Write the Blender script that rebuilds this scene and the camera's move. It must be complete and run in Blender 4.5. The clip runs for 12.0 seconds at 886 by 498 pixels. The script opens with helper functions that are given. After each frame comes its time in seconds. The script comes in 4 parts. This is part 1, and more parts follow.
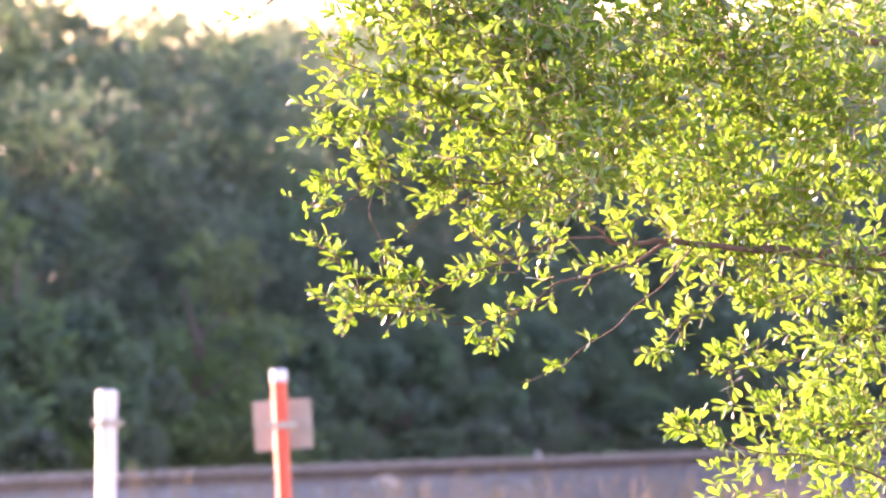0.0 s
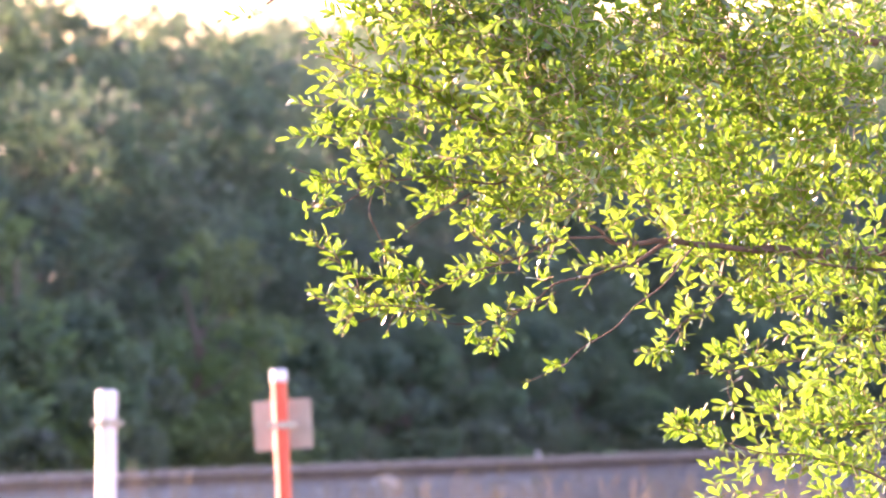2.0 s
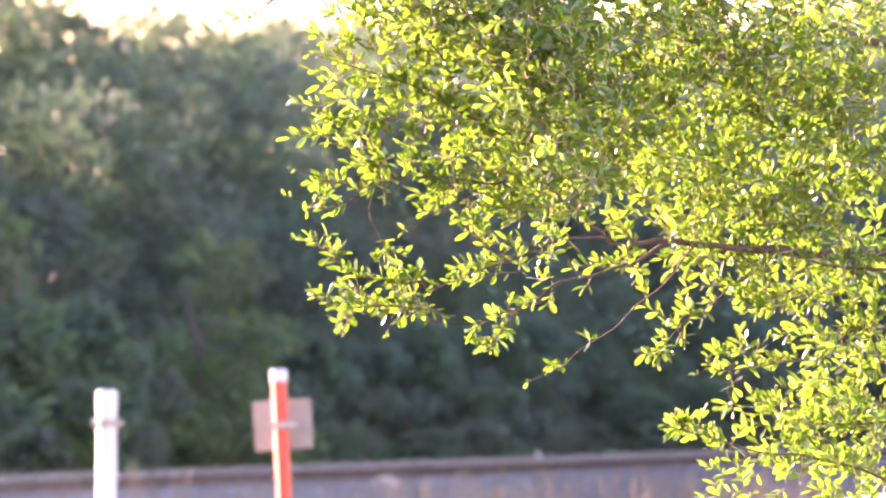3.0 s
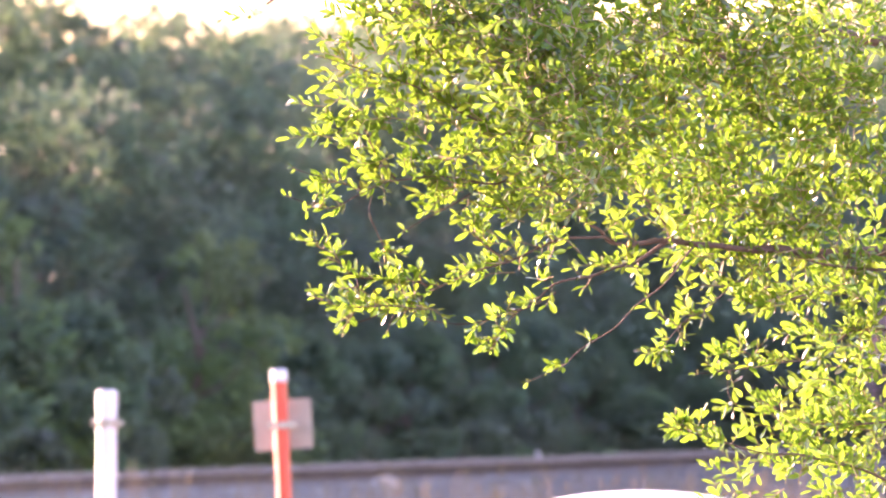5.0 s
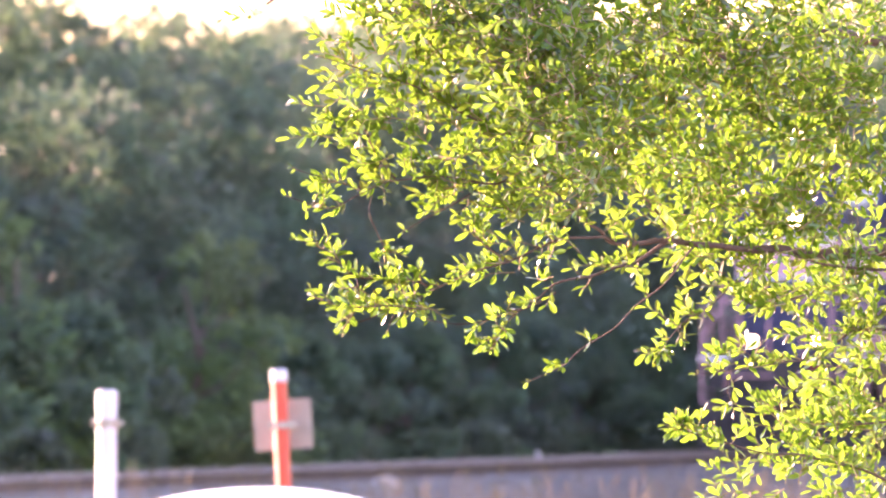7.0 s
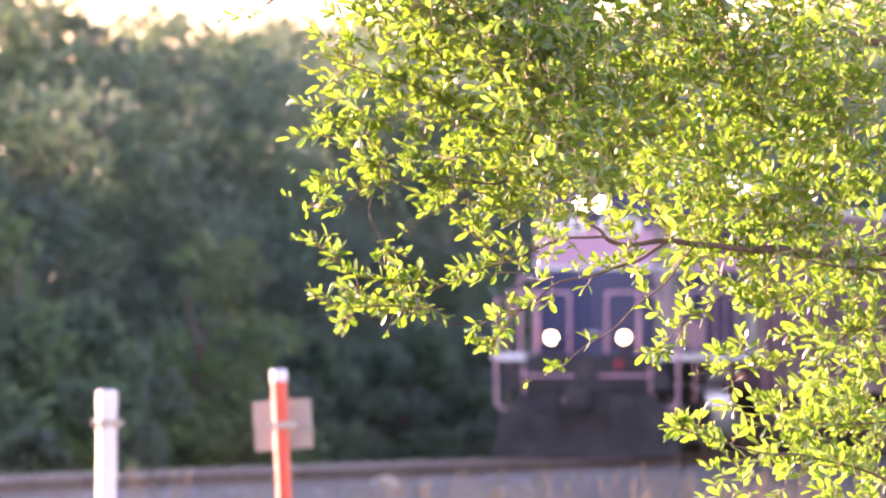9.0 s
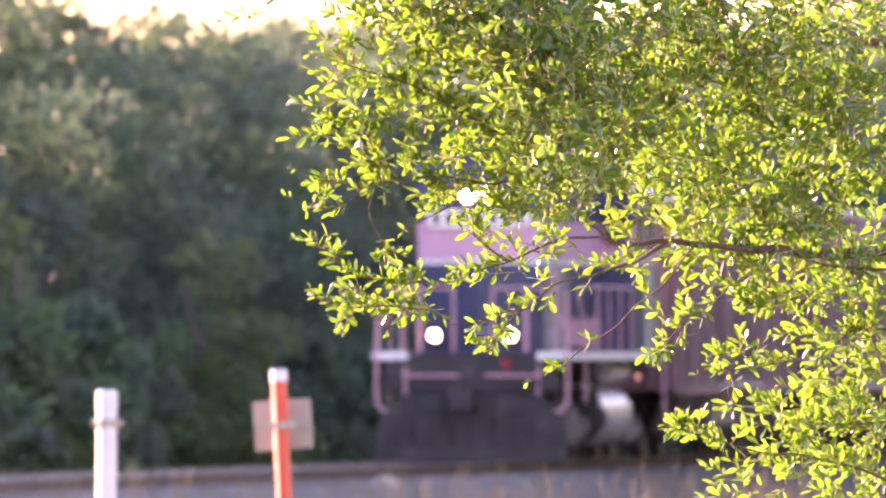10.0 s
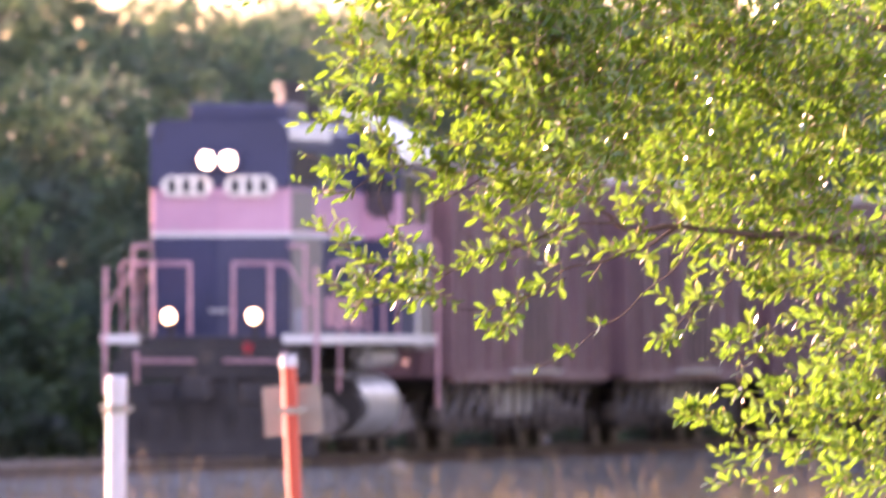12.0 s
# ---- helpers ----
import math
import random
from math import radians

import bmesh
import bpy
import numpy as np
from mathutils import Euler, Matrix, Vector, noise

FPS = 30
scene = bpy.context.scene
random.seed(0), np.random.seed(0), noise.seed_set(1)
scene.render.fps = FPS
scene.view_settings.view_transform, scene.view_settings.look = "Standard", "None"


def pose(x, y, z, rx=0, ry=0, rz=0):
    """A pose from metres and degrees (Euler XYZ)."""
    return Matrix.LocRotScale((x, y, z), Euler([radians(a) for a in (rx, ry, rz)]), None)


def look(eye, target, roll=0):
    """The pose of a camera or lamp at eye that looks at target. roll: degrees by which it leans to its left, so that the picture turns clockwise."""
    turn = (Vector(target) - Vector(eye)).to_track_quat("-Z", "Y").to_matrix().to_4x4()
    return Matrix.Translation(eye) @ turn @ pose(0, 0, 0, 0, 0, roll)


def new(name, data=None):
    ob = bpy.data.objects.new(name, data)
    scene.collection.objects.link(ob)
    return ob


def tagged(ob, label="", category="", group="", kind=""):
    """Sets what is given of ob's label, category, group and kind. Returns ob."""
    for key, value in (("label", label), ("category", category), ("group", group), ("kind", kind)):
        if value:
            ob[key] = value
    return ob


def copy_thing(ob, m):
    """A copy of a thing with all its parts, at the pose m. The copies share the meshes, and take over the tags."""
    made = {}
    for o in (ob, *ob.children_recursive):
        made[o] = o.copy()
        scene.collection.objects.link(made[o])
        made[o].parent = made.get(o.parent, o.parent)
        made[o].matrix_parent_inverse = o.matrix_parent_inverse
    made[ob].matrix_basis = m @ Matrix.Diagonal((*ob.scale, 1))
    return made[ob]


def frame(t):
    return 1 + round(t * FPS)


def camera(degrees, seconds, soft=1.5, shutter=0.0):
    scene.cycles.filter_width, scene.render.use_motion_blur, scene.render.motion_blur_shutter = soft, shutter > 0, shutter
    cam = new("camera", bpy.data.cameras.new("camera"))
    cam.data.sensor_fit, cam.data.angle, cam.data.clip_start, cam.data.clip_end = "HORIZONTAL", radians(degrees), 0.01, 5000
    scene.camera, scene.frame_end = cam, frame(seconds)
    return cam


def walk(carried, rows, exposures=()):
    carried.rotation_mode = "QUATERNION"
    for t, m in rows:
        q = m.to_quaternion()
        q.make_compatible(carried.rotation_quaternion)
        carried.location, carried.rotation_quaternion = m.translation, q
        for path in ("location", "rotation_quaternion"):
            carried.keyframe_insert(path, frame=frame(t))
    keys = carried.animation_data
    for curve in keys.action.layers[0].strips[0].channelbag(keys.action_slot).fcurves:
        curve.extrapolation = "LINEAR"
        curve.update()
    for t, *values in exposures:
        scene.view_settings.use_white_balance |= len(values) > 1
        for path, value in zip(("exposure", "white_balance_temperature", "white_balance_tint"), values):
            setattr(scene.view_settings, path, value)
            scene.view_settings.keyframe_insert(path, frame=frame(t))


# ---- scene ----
# The camera stands on a tripod and sees through a long lens; at the very end it is nudged.
cam = camera(4.0, 12.0, soft=2.0, shutter=0.5)
EYE = (0.0, 0.0, 1.40)
cam.data.dof.use_dof = True
cam.data.dof.focus_distance = 30.0
cam.data.dof.aperture_fstop = 19.0
REST = pose(*EYE, 90.528, 0, 0)
NUDGED = pose(*EYE, 90.463, 0, 0.0434)
walk(cam, [(0.0, REST), (6.0, REST), (11.7, REST), (11.9, REST), (12.0, NUDGED)], exposures=[(0.0, 3.35, 6800, 61), (7.0, 3.35, 6800, 62), (9.0, 3.2, 6850, 62), (10.0, 3.0, 6950, 62), (11.5, 2.8, 7000, 62), (12.0, 2.78, 7000, 62)])

# ---- light ----
SUN_FROM = Vector((-0.74, 0.6, 0.165)).normalized()
world = bpy.data.worlds.new("sky")
scene.world = world
world.use_nodes = True
wn = world.node_tree.nodes
sky = wn.new("ShaderNodeTexSky")
sky.sky_type = "NISHITA"
sky.sun_disc = False
sky.sun_elevation = math.asin(SUN_FROM.z)
sky.sun_rotation = math.atan2(SUN_FROM.x, SUN_FROM.y)
sky.air_density, sky.dust_density = 1.0, 1.0
world.node_tree.links.new(sky.outputs[0], wn["Background"].inputs[0])
wn["Background"].inputs[1].default_value = 0.15
sun_data = bpy.data.lights.new("sun", "SUN")
sun_data.energy, sun_data.angle, sun_data.color = 5.0, radians(0.6), (1.0, 0.79, 0.54)
sun = new("sun", sun_data)
sun.matrix_world = look(SUN_FROM * 60, (0, 0, 0))


# ---- materials ----
def nodes_of(name):
    m = bpy.data.materials.new(name)
    m.use_nodes = True
    return m, m.node_tree.nodes, m.node_tree.links, m.node_tree.nodes["Principled BSDF"]


def surface(name, dark, light, rough=0.6, metal=0.0, scale=3.0, fine=40.0, bump=0.2, depth=0.01, wear=None, wear_at=0.62, object_mix=0.0):
    """A painted, stony or earthy surface: two tones mixed at two scales, optional worn patches, fine relief."""
    m, n, l, b = nodes_of(name)
    co = n.new("ShaderNodeTexCoord")
    big, small = n.new("ShaderNodeTexNoise"), n.new("ShaderNodeTexNoise")
    big.inputs["Scale"].default_value, small.inputs["Scale"].default_value = scale, fine
    big.inputs["Detail"].default_value, small.inputs["Detail"].default_value = 5, 4
    for t in (big, small):
        l.new(co.outputs["Object"], t.inputs["Vector"])
    add = n.new("ShaderNodeMath")
    add.operation = "MULTIPLY_ADD"
    l.new(small.outputs[0], add.inputs[0])
    add.inputs[1].default_value = 0.5
    l.new(big.outputs[0], add.inputs[2])
    value = add.outputs[0]
    if object_mix:
        info, shift = n.new("ShaderNodeObjectInfo"), n.new("ShaderNodeMath")
        shift.operation = "MULTIPLY_ADD"
        l.new(info.outputs["Random"], shift.inputs[0])
        shift.inputs[1].default_value = object_mix
        l.new(value, shift.inputs[2])
        value = shift.outputs[0]
    ramp = n.new("ShaderNodeValToRGB")
    ramp.color_ramp.elements[0].position, ramp.color_ramp.elements[1].position = 0.45, 1.0
    ramp.color_ramp.elements[0].color, ramp.color_ramp.elements[1].color = (*dark, 1), (*light, 1)
    l.new(value, ramp.inputs[0])
    colour = ramp.outputs[0]
    if wear:
        spots, cut, mix = n.new("ShaderNodeTexNoise"), n.new("ShaderNodeMapRange"), n.new("ShaderNodeMix")
        spots.inputs["Scale"].default_value, spots.inputs["Detail"].default_value = scale * 2.3, 8
        l.new(co.outputs["Object"], spots.inputs["Vector"])
        cut.inputs["From Min"].default_value, cut.inputs["From Max"].default_value = wear_at, wear_at + 0.1
        l.new(spots.outputs[0], cut.inputs["Value"])
        mix.data_type = "RGBA"
        l.new(cut.outputs[0], mix.inputs["Factor"])
        l.new(colour, mix.inputs["A"])
        mix.inputs["B"].default_value = (*wear, 1)
        colour = mix.outputs["Result"]
    l.new(colour, b.inputs["Base Color"])
    b.inputs["Roughness"].default_value, b.inputs["Metallic"].default_value = rough, metal
    bp = n.new("ShaderNodeBump")
    bp.inputs["Strength"].default_value, bp.inputs["Distance"].default_value = bump, depth
    l.new(small.outputs[0], bp.inputs["Height"])
    l.new(bp.outputs[0], b.inputs["Normal"])
    return m


def foliage(name, colours, through_colour, rough=0.4, share=0.45, scale=1.0, objects=False, gloss=0.5):
    """Leaves: each island its own green, glossy on top, letting light through."""
    m, n, l, b = nodes_of(name)
    src = n.new("ShaderNodeObjectInfo") if objects else n.new("ShaderNodeNewGeometry")
    rnd = src.outputs["Random"] if objects else src.outputs["Random Per Island"]
    ramp = n.new("ShaderNodeValToRGB")
    while len(ramp.color_ramp.elements) < len(colours):
        ramp.color_ramp.elements.new(0.5)
    for i, c in enumerate(colours):
        ramp.color_ramp.elements[i].position = i / (len(colours) - 1)
        ramp.color_ramp.elements[i].color = (*c, 1)
    l.new(rnd, ramp.inputs[0])
    co, no, mix = n.new("ShaderNodeTexCoord"), n.new("ShaderNodeTexNoise"), n.new("ShaderNodeMix")
    no.inputs["Scale"].default_value = scale
    l.new(co.outputs["Object"], no.inputs["Vector"])
    mix.data_type, mix.blend_type = "RGBA", "MULTIPLY"
    mix.inputs["Factor"].default_value = 0.6
    l.new(ramp.outputs[0], mix.inputs["A"])
    l.new(no.outputs["Color"], mix.inputs["B"])
    bright = n.new("ShaderNodeMix")
    bright.data_type, bright.blend_type = "RGBA", "MULTIPLY"
    bright.inputs["Factor"].default_value = 1.0
    l.new(mix.outputs["Result"], bright.inputs["A"])
    bright.inputs["B"].default_value = (1.5, 1.5, 1.5, 1)
    l.new(bright.outputs["Result"], b.inputs["Base Color"])
    b.inputs["Roughness"].default_value = rough
    b.inputs["Specular IOR Level"].default_value = gloss
    tr, ms, tint = n.new("ShaderNodeBsdfTranslucent"), n.new("ShaderNodeMixShader"), n.new("ShaderNodeMix")
    tint.data_type, tint.blend_type = "RGBA", "MIX"
    tint.inputs["Factor"].default_value = 0.65
    l.new(bright.outputs["Result"], tint.inputs["A"])
    tint.inputs["B"].default_value = (*through_colour, 1)
    l.new(tint.outputs["Result"], tr.inputs["Color"])
    ms.inputs[0].default_value = share
    l.new(b.outputs[0], ms.inputs[1])
    l.new(tr.outputs[0], ms.inputs[2])
    l.new(ms.outputs[0], n["Material Output"].inputs["Surface"])
    return m


def glowing(name, colour, power):
    m, n, l, b = nodes_of(name)
    b.inputs["Emission Color"].default_value = (*colour, 1)
    b.inputs["Emission Strength"].default_value = power
    b.inputs["Base Color"].default_value = (0.8, 0.8, 0.75, 1)
    b.inputs["Roughness"].default_value = 0.15
    return m


def glassy(name, tint, rough=0.05):
    m, n, l, b = nodes_of(name)
    b.inputs["Base Color"].default_value = (*tint, 1)
    b.inputs["Roughness"].default_value = rough
    b.inputs["Transmission Weight"].default_value = 0.6
    return m


SOIL = surface("soil_and_turf", (0.07, 0.075, 0.025), (0.2, 0.17, 0.08), 0.9, 0, 0.35, 6, 0.8, 0.05)
BALLAST = surface("grey_ballast", (0.065, 0.066, 0.065), (0.155, 0.16, 0.156), 0.9, 0, 1.5, 14, 1.0, 0.05, (0.2, 0.16, 0.12), 0.58)
STONE = surface("crushed_stone", (0.07, 0.071, 0.07), (0.175, 0.18, 0.176), 0.85, 0, 3, 30, 0.5, 0.01)
RAIL = surface("weathered_rail_steel", (0.045, 0.03, 0.025), (0.1, 0.07, 0.055), 0.7, 0.4, 2, 30, 0.3, 0.004)
RAILHEAD = surface("polished_rail_head", (0.26, 0.23, 0.21), (0.38, 0.35, 0.33), 0.4, 0.8, 4, 60, 0.1, 0.001)
TIE = surface("creosoted_tie_wood", (0.035, 0.027, 0.022), (0.13, 0.1, 0.08), 0.9, 0, 3, 25, 0.6, 0.01, object_mix=0.25)
BLUE = surface("faded_blue_paint", (0.02, 0.028, 0.07), (0.036, 0.046, 0.112), 0.42, 0, 1.2, 20, 0.1, 0.004, (0.03, 0.03, 0.06), 0.66)
PINK = surface("faded_pink_paint", (0.5, 0.26, 0.36), (0.62, 0.35, 0.46), 0.45, 0, 1.2, 20, 0.1, 0.004, (0.5, 0.32, 0.4), 0.66)
BEIGEGREY = surface("beige_grey_paint", (0.17, 0.155, 0.14), (0.26, 0.24, 0.215), 0.55, 0, 1.2, 20, 0.15, 0.004, (0.22, 0.17, 0.19), 0.6)
CREAM = surface("off_white_paint", (0.62, 0.62, 0.6), (0.82, 0.82, 0.8), 0.45, 0, 2, 25, 0.1, 0.003, (0.35, 0.32, 0.3), 0.66)
RAILPINK = surface("pinkish_handrail_paint", (0.5, 0.26, 0.3), (0.68, 0.4, 0.44), 0.5, 0, 4, 40, 0.1, 0.002)
GREYSIDE = surface("dusty_grey_paint", (0.2, 0.21, 0.27), (0.36, 0.37, 0.42), 0.5, 0, 1.5, 25, 0.15, 0.004, (0.16, 0.15, 0.17), 0.62)
BLACK = surface("sooty_black_steel", (0.018, 0.0165, 0.018), (0.055, 0.05, 0.05), 0.75, 0.0, 2, 25, 0.4, 0.008, (0.09, 0.07, 0.055), 0.6)
DUSTY = surface("dusty_cast_steel", (0.08, 0.07, 0.068), (0.2, 0.175, 0.165), 0.8, 0, 3, 30, 0.3, 0.006)
STEEL = surface("worn_wheel_steel", (0.07, 0.06, 0.055), (0.2, 0.18, 0.17), 0.5, 0.6, 3, 30, 0.2, 0.004)
TANKGREY = surface("dull_grey_tank_paint", (0.34, 0.35, 0.36), (0.55, 0.56, 0.57), 0.28, 0.3, 2, 25, 0.1, 0.004, (0.1, 0.09, 0.085), 0.62)
MAROON = surface("oxide_maroon_paint", (0.14, 0.075, 0.085), (0.23, 0.13, 0.14), 0.6, 0, 0.8, 14, 0.2, 0.006, (0.12, 0.075, 0.06), 0.6)
DOORMAROON = surface("lighter_maroon_paint", (0.18, 0.105, 0.11), (0.28, 0.17, 0.175), 0.6, 0, 0.8, 14, 0.2, 0.006, (0.2, 0.15, 0.13), 0.6)
GALV = surface("galvanised_roof", (0.5, 0.5, 0.52), (0.7, 0.7, 0.72), 0.4, 0.5, 1.2, 20, 0.2, 0.004)
WHITEPIPE = surface("white_pipe_paint", (0.4, 0.41, 0.45), (0.5, 0.51, 0.56), 0.4, 0, 6, 60, 0.1, 0.002, (0.5, 0.48, 0.45), 0.7)
ORANGE = surface("orange_marker_plastic", (0.42, 0.035, 0.016), (0.52, 0.055, 0.022), 0.42, 0, 6, 60, 0.1, 0.002, (0.5, 0.09, 0.04), 0.68)
SIGNBACK = surface("bare_sign_sheet", (0.22, 0.2, 0.18), (0.3, 0.28, 0.25), 0.5, 0.3, 5, 50, 0.1, 0.002, (0.3, 0.27, 0.26), 0.66)
CLAMP = surface("zinc_clamp", (0.16, 0.16, 0.155), (0.28, 0.28, 0.27), 0.35, 0.7, 10, 80, 0.1, 0.001)
BARK = surface("brown_bark", (0.035, 0.02, 0.015), (0.1, 0.06, 0.042), 0.9, 0, 14, 120, 0.9, 0.004)
FARBARK = surface("dull_far_bark", (0.05, 0.04, 0.03), (0.14, 0.11, 0.09), 0.9, 0, 3, 20, 0.8, 0.02)
TWIG = surface("young_twig_bark", (0.16, 0.11, 0.06), (0.32, 0.23, 0.13), 0.7, 0, 20, 150, 0.4, 0.001)
CARPAINT = surface("white_car_paint", (0.8, 0.81, 0.82), (0.86, 0.87, 0.88), 0.2, 0, 3, 30, 0.02, 0.001)
RUBBER = surface("black_rubber", (0.02, 0.02, 0.02), (0.045, 0.045, 0.045), 0.8, 0, 8, 60, 0.2, 0.002)
CONCRETE = surface("grey_concrete", (0.24, 0.235, 0.235), (0.38, 0.37, 0.37), 0.85, 0, 6, 50, 0.4, 0.006)
INK = surface("dark_number_paint", (0.02, 0.025, 0.03), (0.04, 0.045, 0.05), 0.5, 0, 6, 50, 0.05, 0.001)
REDLENS = surface("red_reflector", (0.28, 0.02, 0.03), (0.36, 0.035, 0.05), 0.2, 0, 6, 50, 0.05, 0.001)
GLASS = glassy("dark_cab_glass", (0.1, 0.11, 0.13))
HEADLAMP = glowing("lit_headlamp", (1.0, 0.7, 0.36), 6.0)
DITCHLAMP = glowing("lit_ditch_lamp", (1.0, 0.64, 0.3), 4.0)
AMBER = glowing("amber_marker_lamp", (1.0, 0.35, 0.12), 0.15)
BOARD = glowing("lit_number_board", (0.9, 1.0, 0.92), 0.03)
# first tone: dry red-brown leaves, also standing in for leaves in shade
LEAF_COLOURS = [(0.075, 0.022, 0.018), (0.018, 0.05, 0.008), (0.034, 0.09, 0.01), (0.06, 0.125, 0.013), (0.17, 0.2, 0.03)]
LEAF = foliage("oak_leaf", LEAF_COLOURS, (0.21, 0.42, 0.02), 0.11, 0.44, 6.0, gloss=0.9)
LEAF_SINGLE = foliage("oak_leaf_single", LEAF_COLOURS, (0.21, 0.42, 0.02), 0.11, 0.44, 6.0, objects=True, gloss=0.9)
FAR_LEAF = foliage("far_leaf", [(0.068, 0.1, 0.078), (0.084, 0.125, 0.086), (0.098, 0.145, 0.092), (0.112, 0.165, 0.098)], (0.095, 0.17, 0.07), 0.6, 0.3, 0.5, gloss=0.2)
FRESH_LEAF = foliage("fresh_far_leaf", [(0.075, 0.12, 0.06), (0.095, 0.15, 0.066), (0.12, 0.175, 0.075)], (0.15, 0.24, 0.08), 0.6, 0.35, 0.5, gloss=0.2)
STRAW = foliage("dry_grass", [(0.1, 0.085, 0.05), (0.14, 0.115, 0.075), (0.19, 0.15, 0.1), (0.08, 0.095, 0.04)], (0.17, 0.135, 0.085), 0.7, 0.4, 1.5, gloss=0.2)


# ---- mesh helpers ----
def part(name, bm, material, parent=None, label="", smooth=False):
    """Links a bmesh as one mesh object, as a part when a parent is given."""
    data = bpy.data.meshes.new(name)
    if smooth:
        for f in bm.faces:
            f.smooth = True
    bm.to_mesh(data)
    bm.free()
    data.materials.append(material)
    ob = new(name, data)
    ob.parent = parent
    return tagged(ob, label)


def mesh_part(name, verts, faces, material, parent=None, label="", kind="", smooth=False):
    data = bpy.data.meshes.new(name)
    data.from_pydata([tuple(v) for v in verts], [], [tuple(f) for f in faces])
    if smooth:
        data.shade_smooth()
    data.materials.append(material)
    ob = new(name, data)
    ob.parent = parent
    return tagged(ob, label, kind=kind)


def thing(name, m, label, category, group="", kind=""):
    ob = new(name)
    ob.empty_display_size = 0.2
    ob.matrix_world = m
    return tagged(ob, label, category, group, kind)


def box(bm, x0, x1, y0, y1, z0, z1, bevel=0.0, turn=None):
    """A box between the given limits, edges bevelled, optionally turned by a matrix about its middle."""
    made = bmesh.ops.create_cube(bm, size=1.0)["verts"]
    c = Vector(((x0 + x1) / 2, (y0 + y1) / 2, (z0 + z1) / 2))
    m = Matrix.Translation(c) @ (turn or Matrix.Identity(4)) @ Matrix.Diagonal((x1 - x0, y1 - y0, z1 - z0, 1))
    bmesh.ops.transform(bm, matrix=m, verts=made)
    if bevel:
        edges = list({e for v in made for e in v.link_edges})
        bmesh.ops.bevel(bm, geom=edges, offset=bevel, segments=2, affect="EDGES", profile=0.6)
    return bm


def rod(bm, a, b, r0, r1=None, sides=10, caps=True):
    a, b = Vector(a), Vector(b)
    made = bmesh.ops.create_cone(bm, cap_ends=caps, segments=sides, radius1=r0, radius2=r0 if r1 is None else r1, depth=(b - a).length)["verts"]
    m = Matrix.Translation((a + b) / 2) @ (b - a).to_track_quat("Z", "Y").to_matrix().to_4x4()
    bmesh.ops.transform(bm, matrix=m, verts=made)
    return bm


def pipe(bm, points, r, sides=8):
    for a, b in zip(points, points[1:]):
        rod(bm, a, b, r, sides=sides)
    for p in points[1:-1]:
        made = bmesh.ops.create_icosphere(bm, subdivisions=1, radius=r * 1.05)["verts"]
        bmesh.ops.translate(bm, verts=made, vec=p)
    return bm


def outline(bm, points, y0, y1):
    """A prism: the closed outline (x, z) pushed from y0 to y1."""
    a = [bm.verts.new((x, y0, z)) for x, z in points]
    b = [bm.verts.new((x, y1, z)) for x, z in points]
    n = len(points)
    bm.faces.new(a)
    bm.faces.new(list(reversed(b)))
    for i in range(n):
        bm.faces.new((a[i], b[i], b[(i + 1) % n], a[(i + 1) % n]))
    bmesh.ops.recalc_face_normals(bm, faces=bm.faces)
    return bm


def tube(points, radii, sides=6):
    """Verts and faces of a tapered tube along points."""
    verts, faces = [], []
    pts = [Vector(p) for p in points]
    for i, p in enumerate(pts):
        d = (pts[min(i + 1, len(pts) - 1)] - pts[max(i - 1, 0)]).normalized()
        q = d.to_track_quat("Z", "Y")
        for k in range(sides):
            a = 2 * math.pi * k / sides
            verts.append(p + q @ Vector((math.cos(a), math.sin(a), 0)) * radii[i])
    for i in range(len(pts) - 1):
        for k in range(sides):
            j = (k + 1) % sides
            faces.append((i * sides + k, i * sides + j, (i + 1) * sides + j, (i + 1) * sides + k))
    faces.append(tuple(range(sides))[::-1])
    faces.append(tuple(range((len(pts) - 1) * sides, len(pts) * sides)))
    return verts, faces


def gather(pieces):
    verts, faces = [], []
    for v, f in pieces:
        k = len(verts)
        verts.extend(v)
        faces.extend(tuple(i + k for i in q) for q in f)
    return verts, faces


def smooth_line(points, per=6):
    """A rounded line through the points (Catmull-Rom)."""
    p = [Vector(q) for q in points]
    p = [2 * p[0] - p[1]] + p + [2 * p[-1] - p[-2]]
    out = []
    for i in range(1, len(p) - 2):
        for k in range(per):
            t = k / per
            out.append(0.5 * (2 * p[i] + (p[i + 1] - p[i - 1]) * t + (2 * p[i - 1] - 5 * p[i] + 4 * p[i + 1] - p[i + 2]) * t ** 2 + (3 * p[i] - p[i - 1] - 3 * p[i + 1] + p[i + 2]) * t ** 3))
    out.append(p[-2])
    return out


# ---- the line of the track ----
# s: metres behind the place that the locomotive's nose reaches at the clip's end
NOSE = (-3.43, 172.0)
HEAD, BEND, GRADE = radians(10.875), radians(-0.0145), -0.00086
SPEED, SLOWING = 9.93, 0.057


def track(s):
    """The middle of the track and its heading at s."""
    n = 24
    x, y = NOSE
    for i in range(n):
        a = HEAD + BEND * s * (i + 0.5) / n
        x, y = x + math.sin(a) * s / n, y + math.cos(a) * s / n
    return x, y, HEAD + BEND * s


def beside(s, across, z):
    x, y, a = track(s)
    return Vector((x + across * math.cos(a), y - across * math.sin(a), z + GRADE * s))


def run(t):
    """How far the train still has to go at t."""
    return SPEED * (12 - t) + SLOWING * (12 - t) ** 2


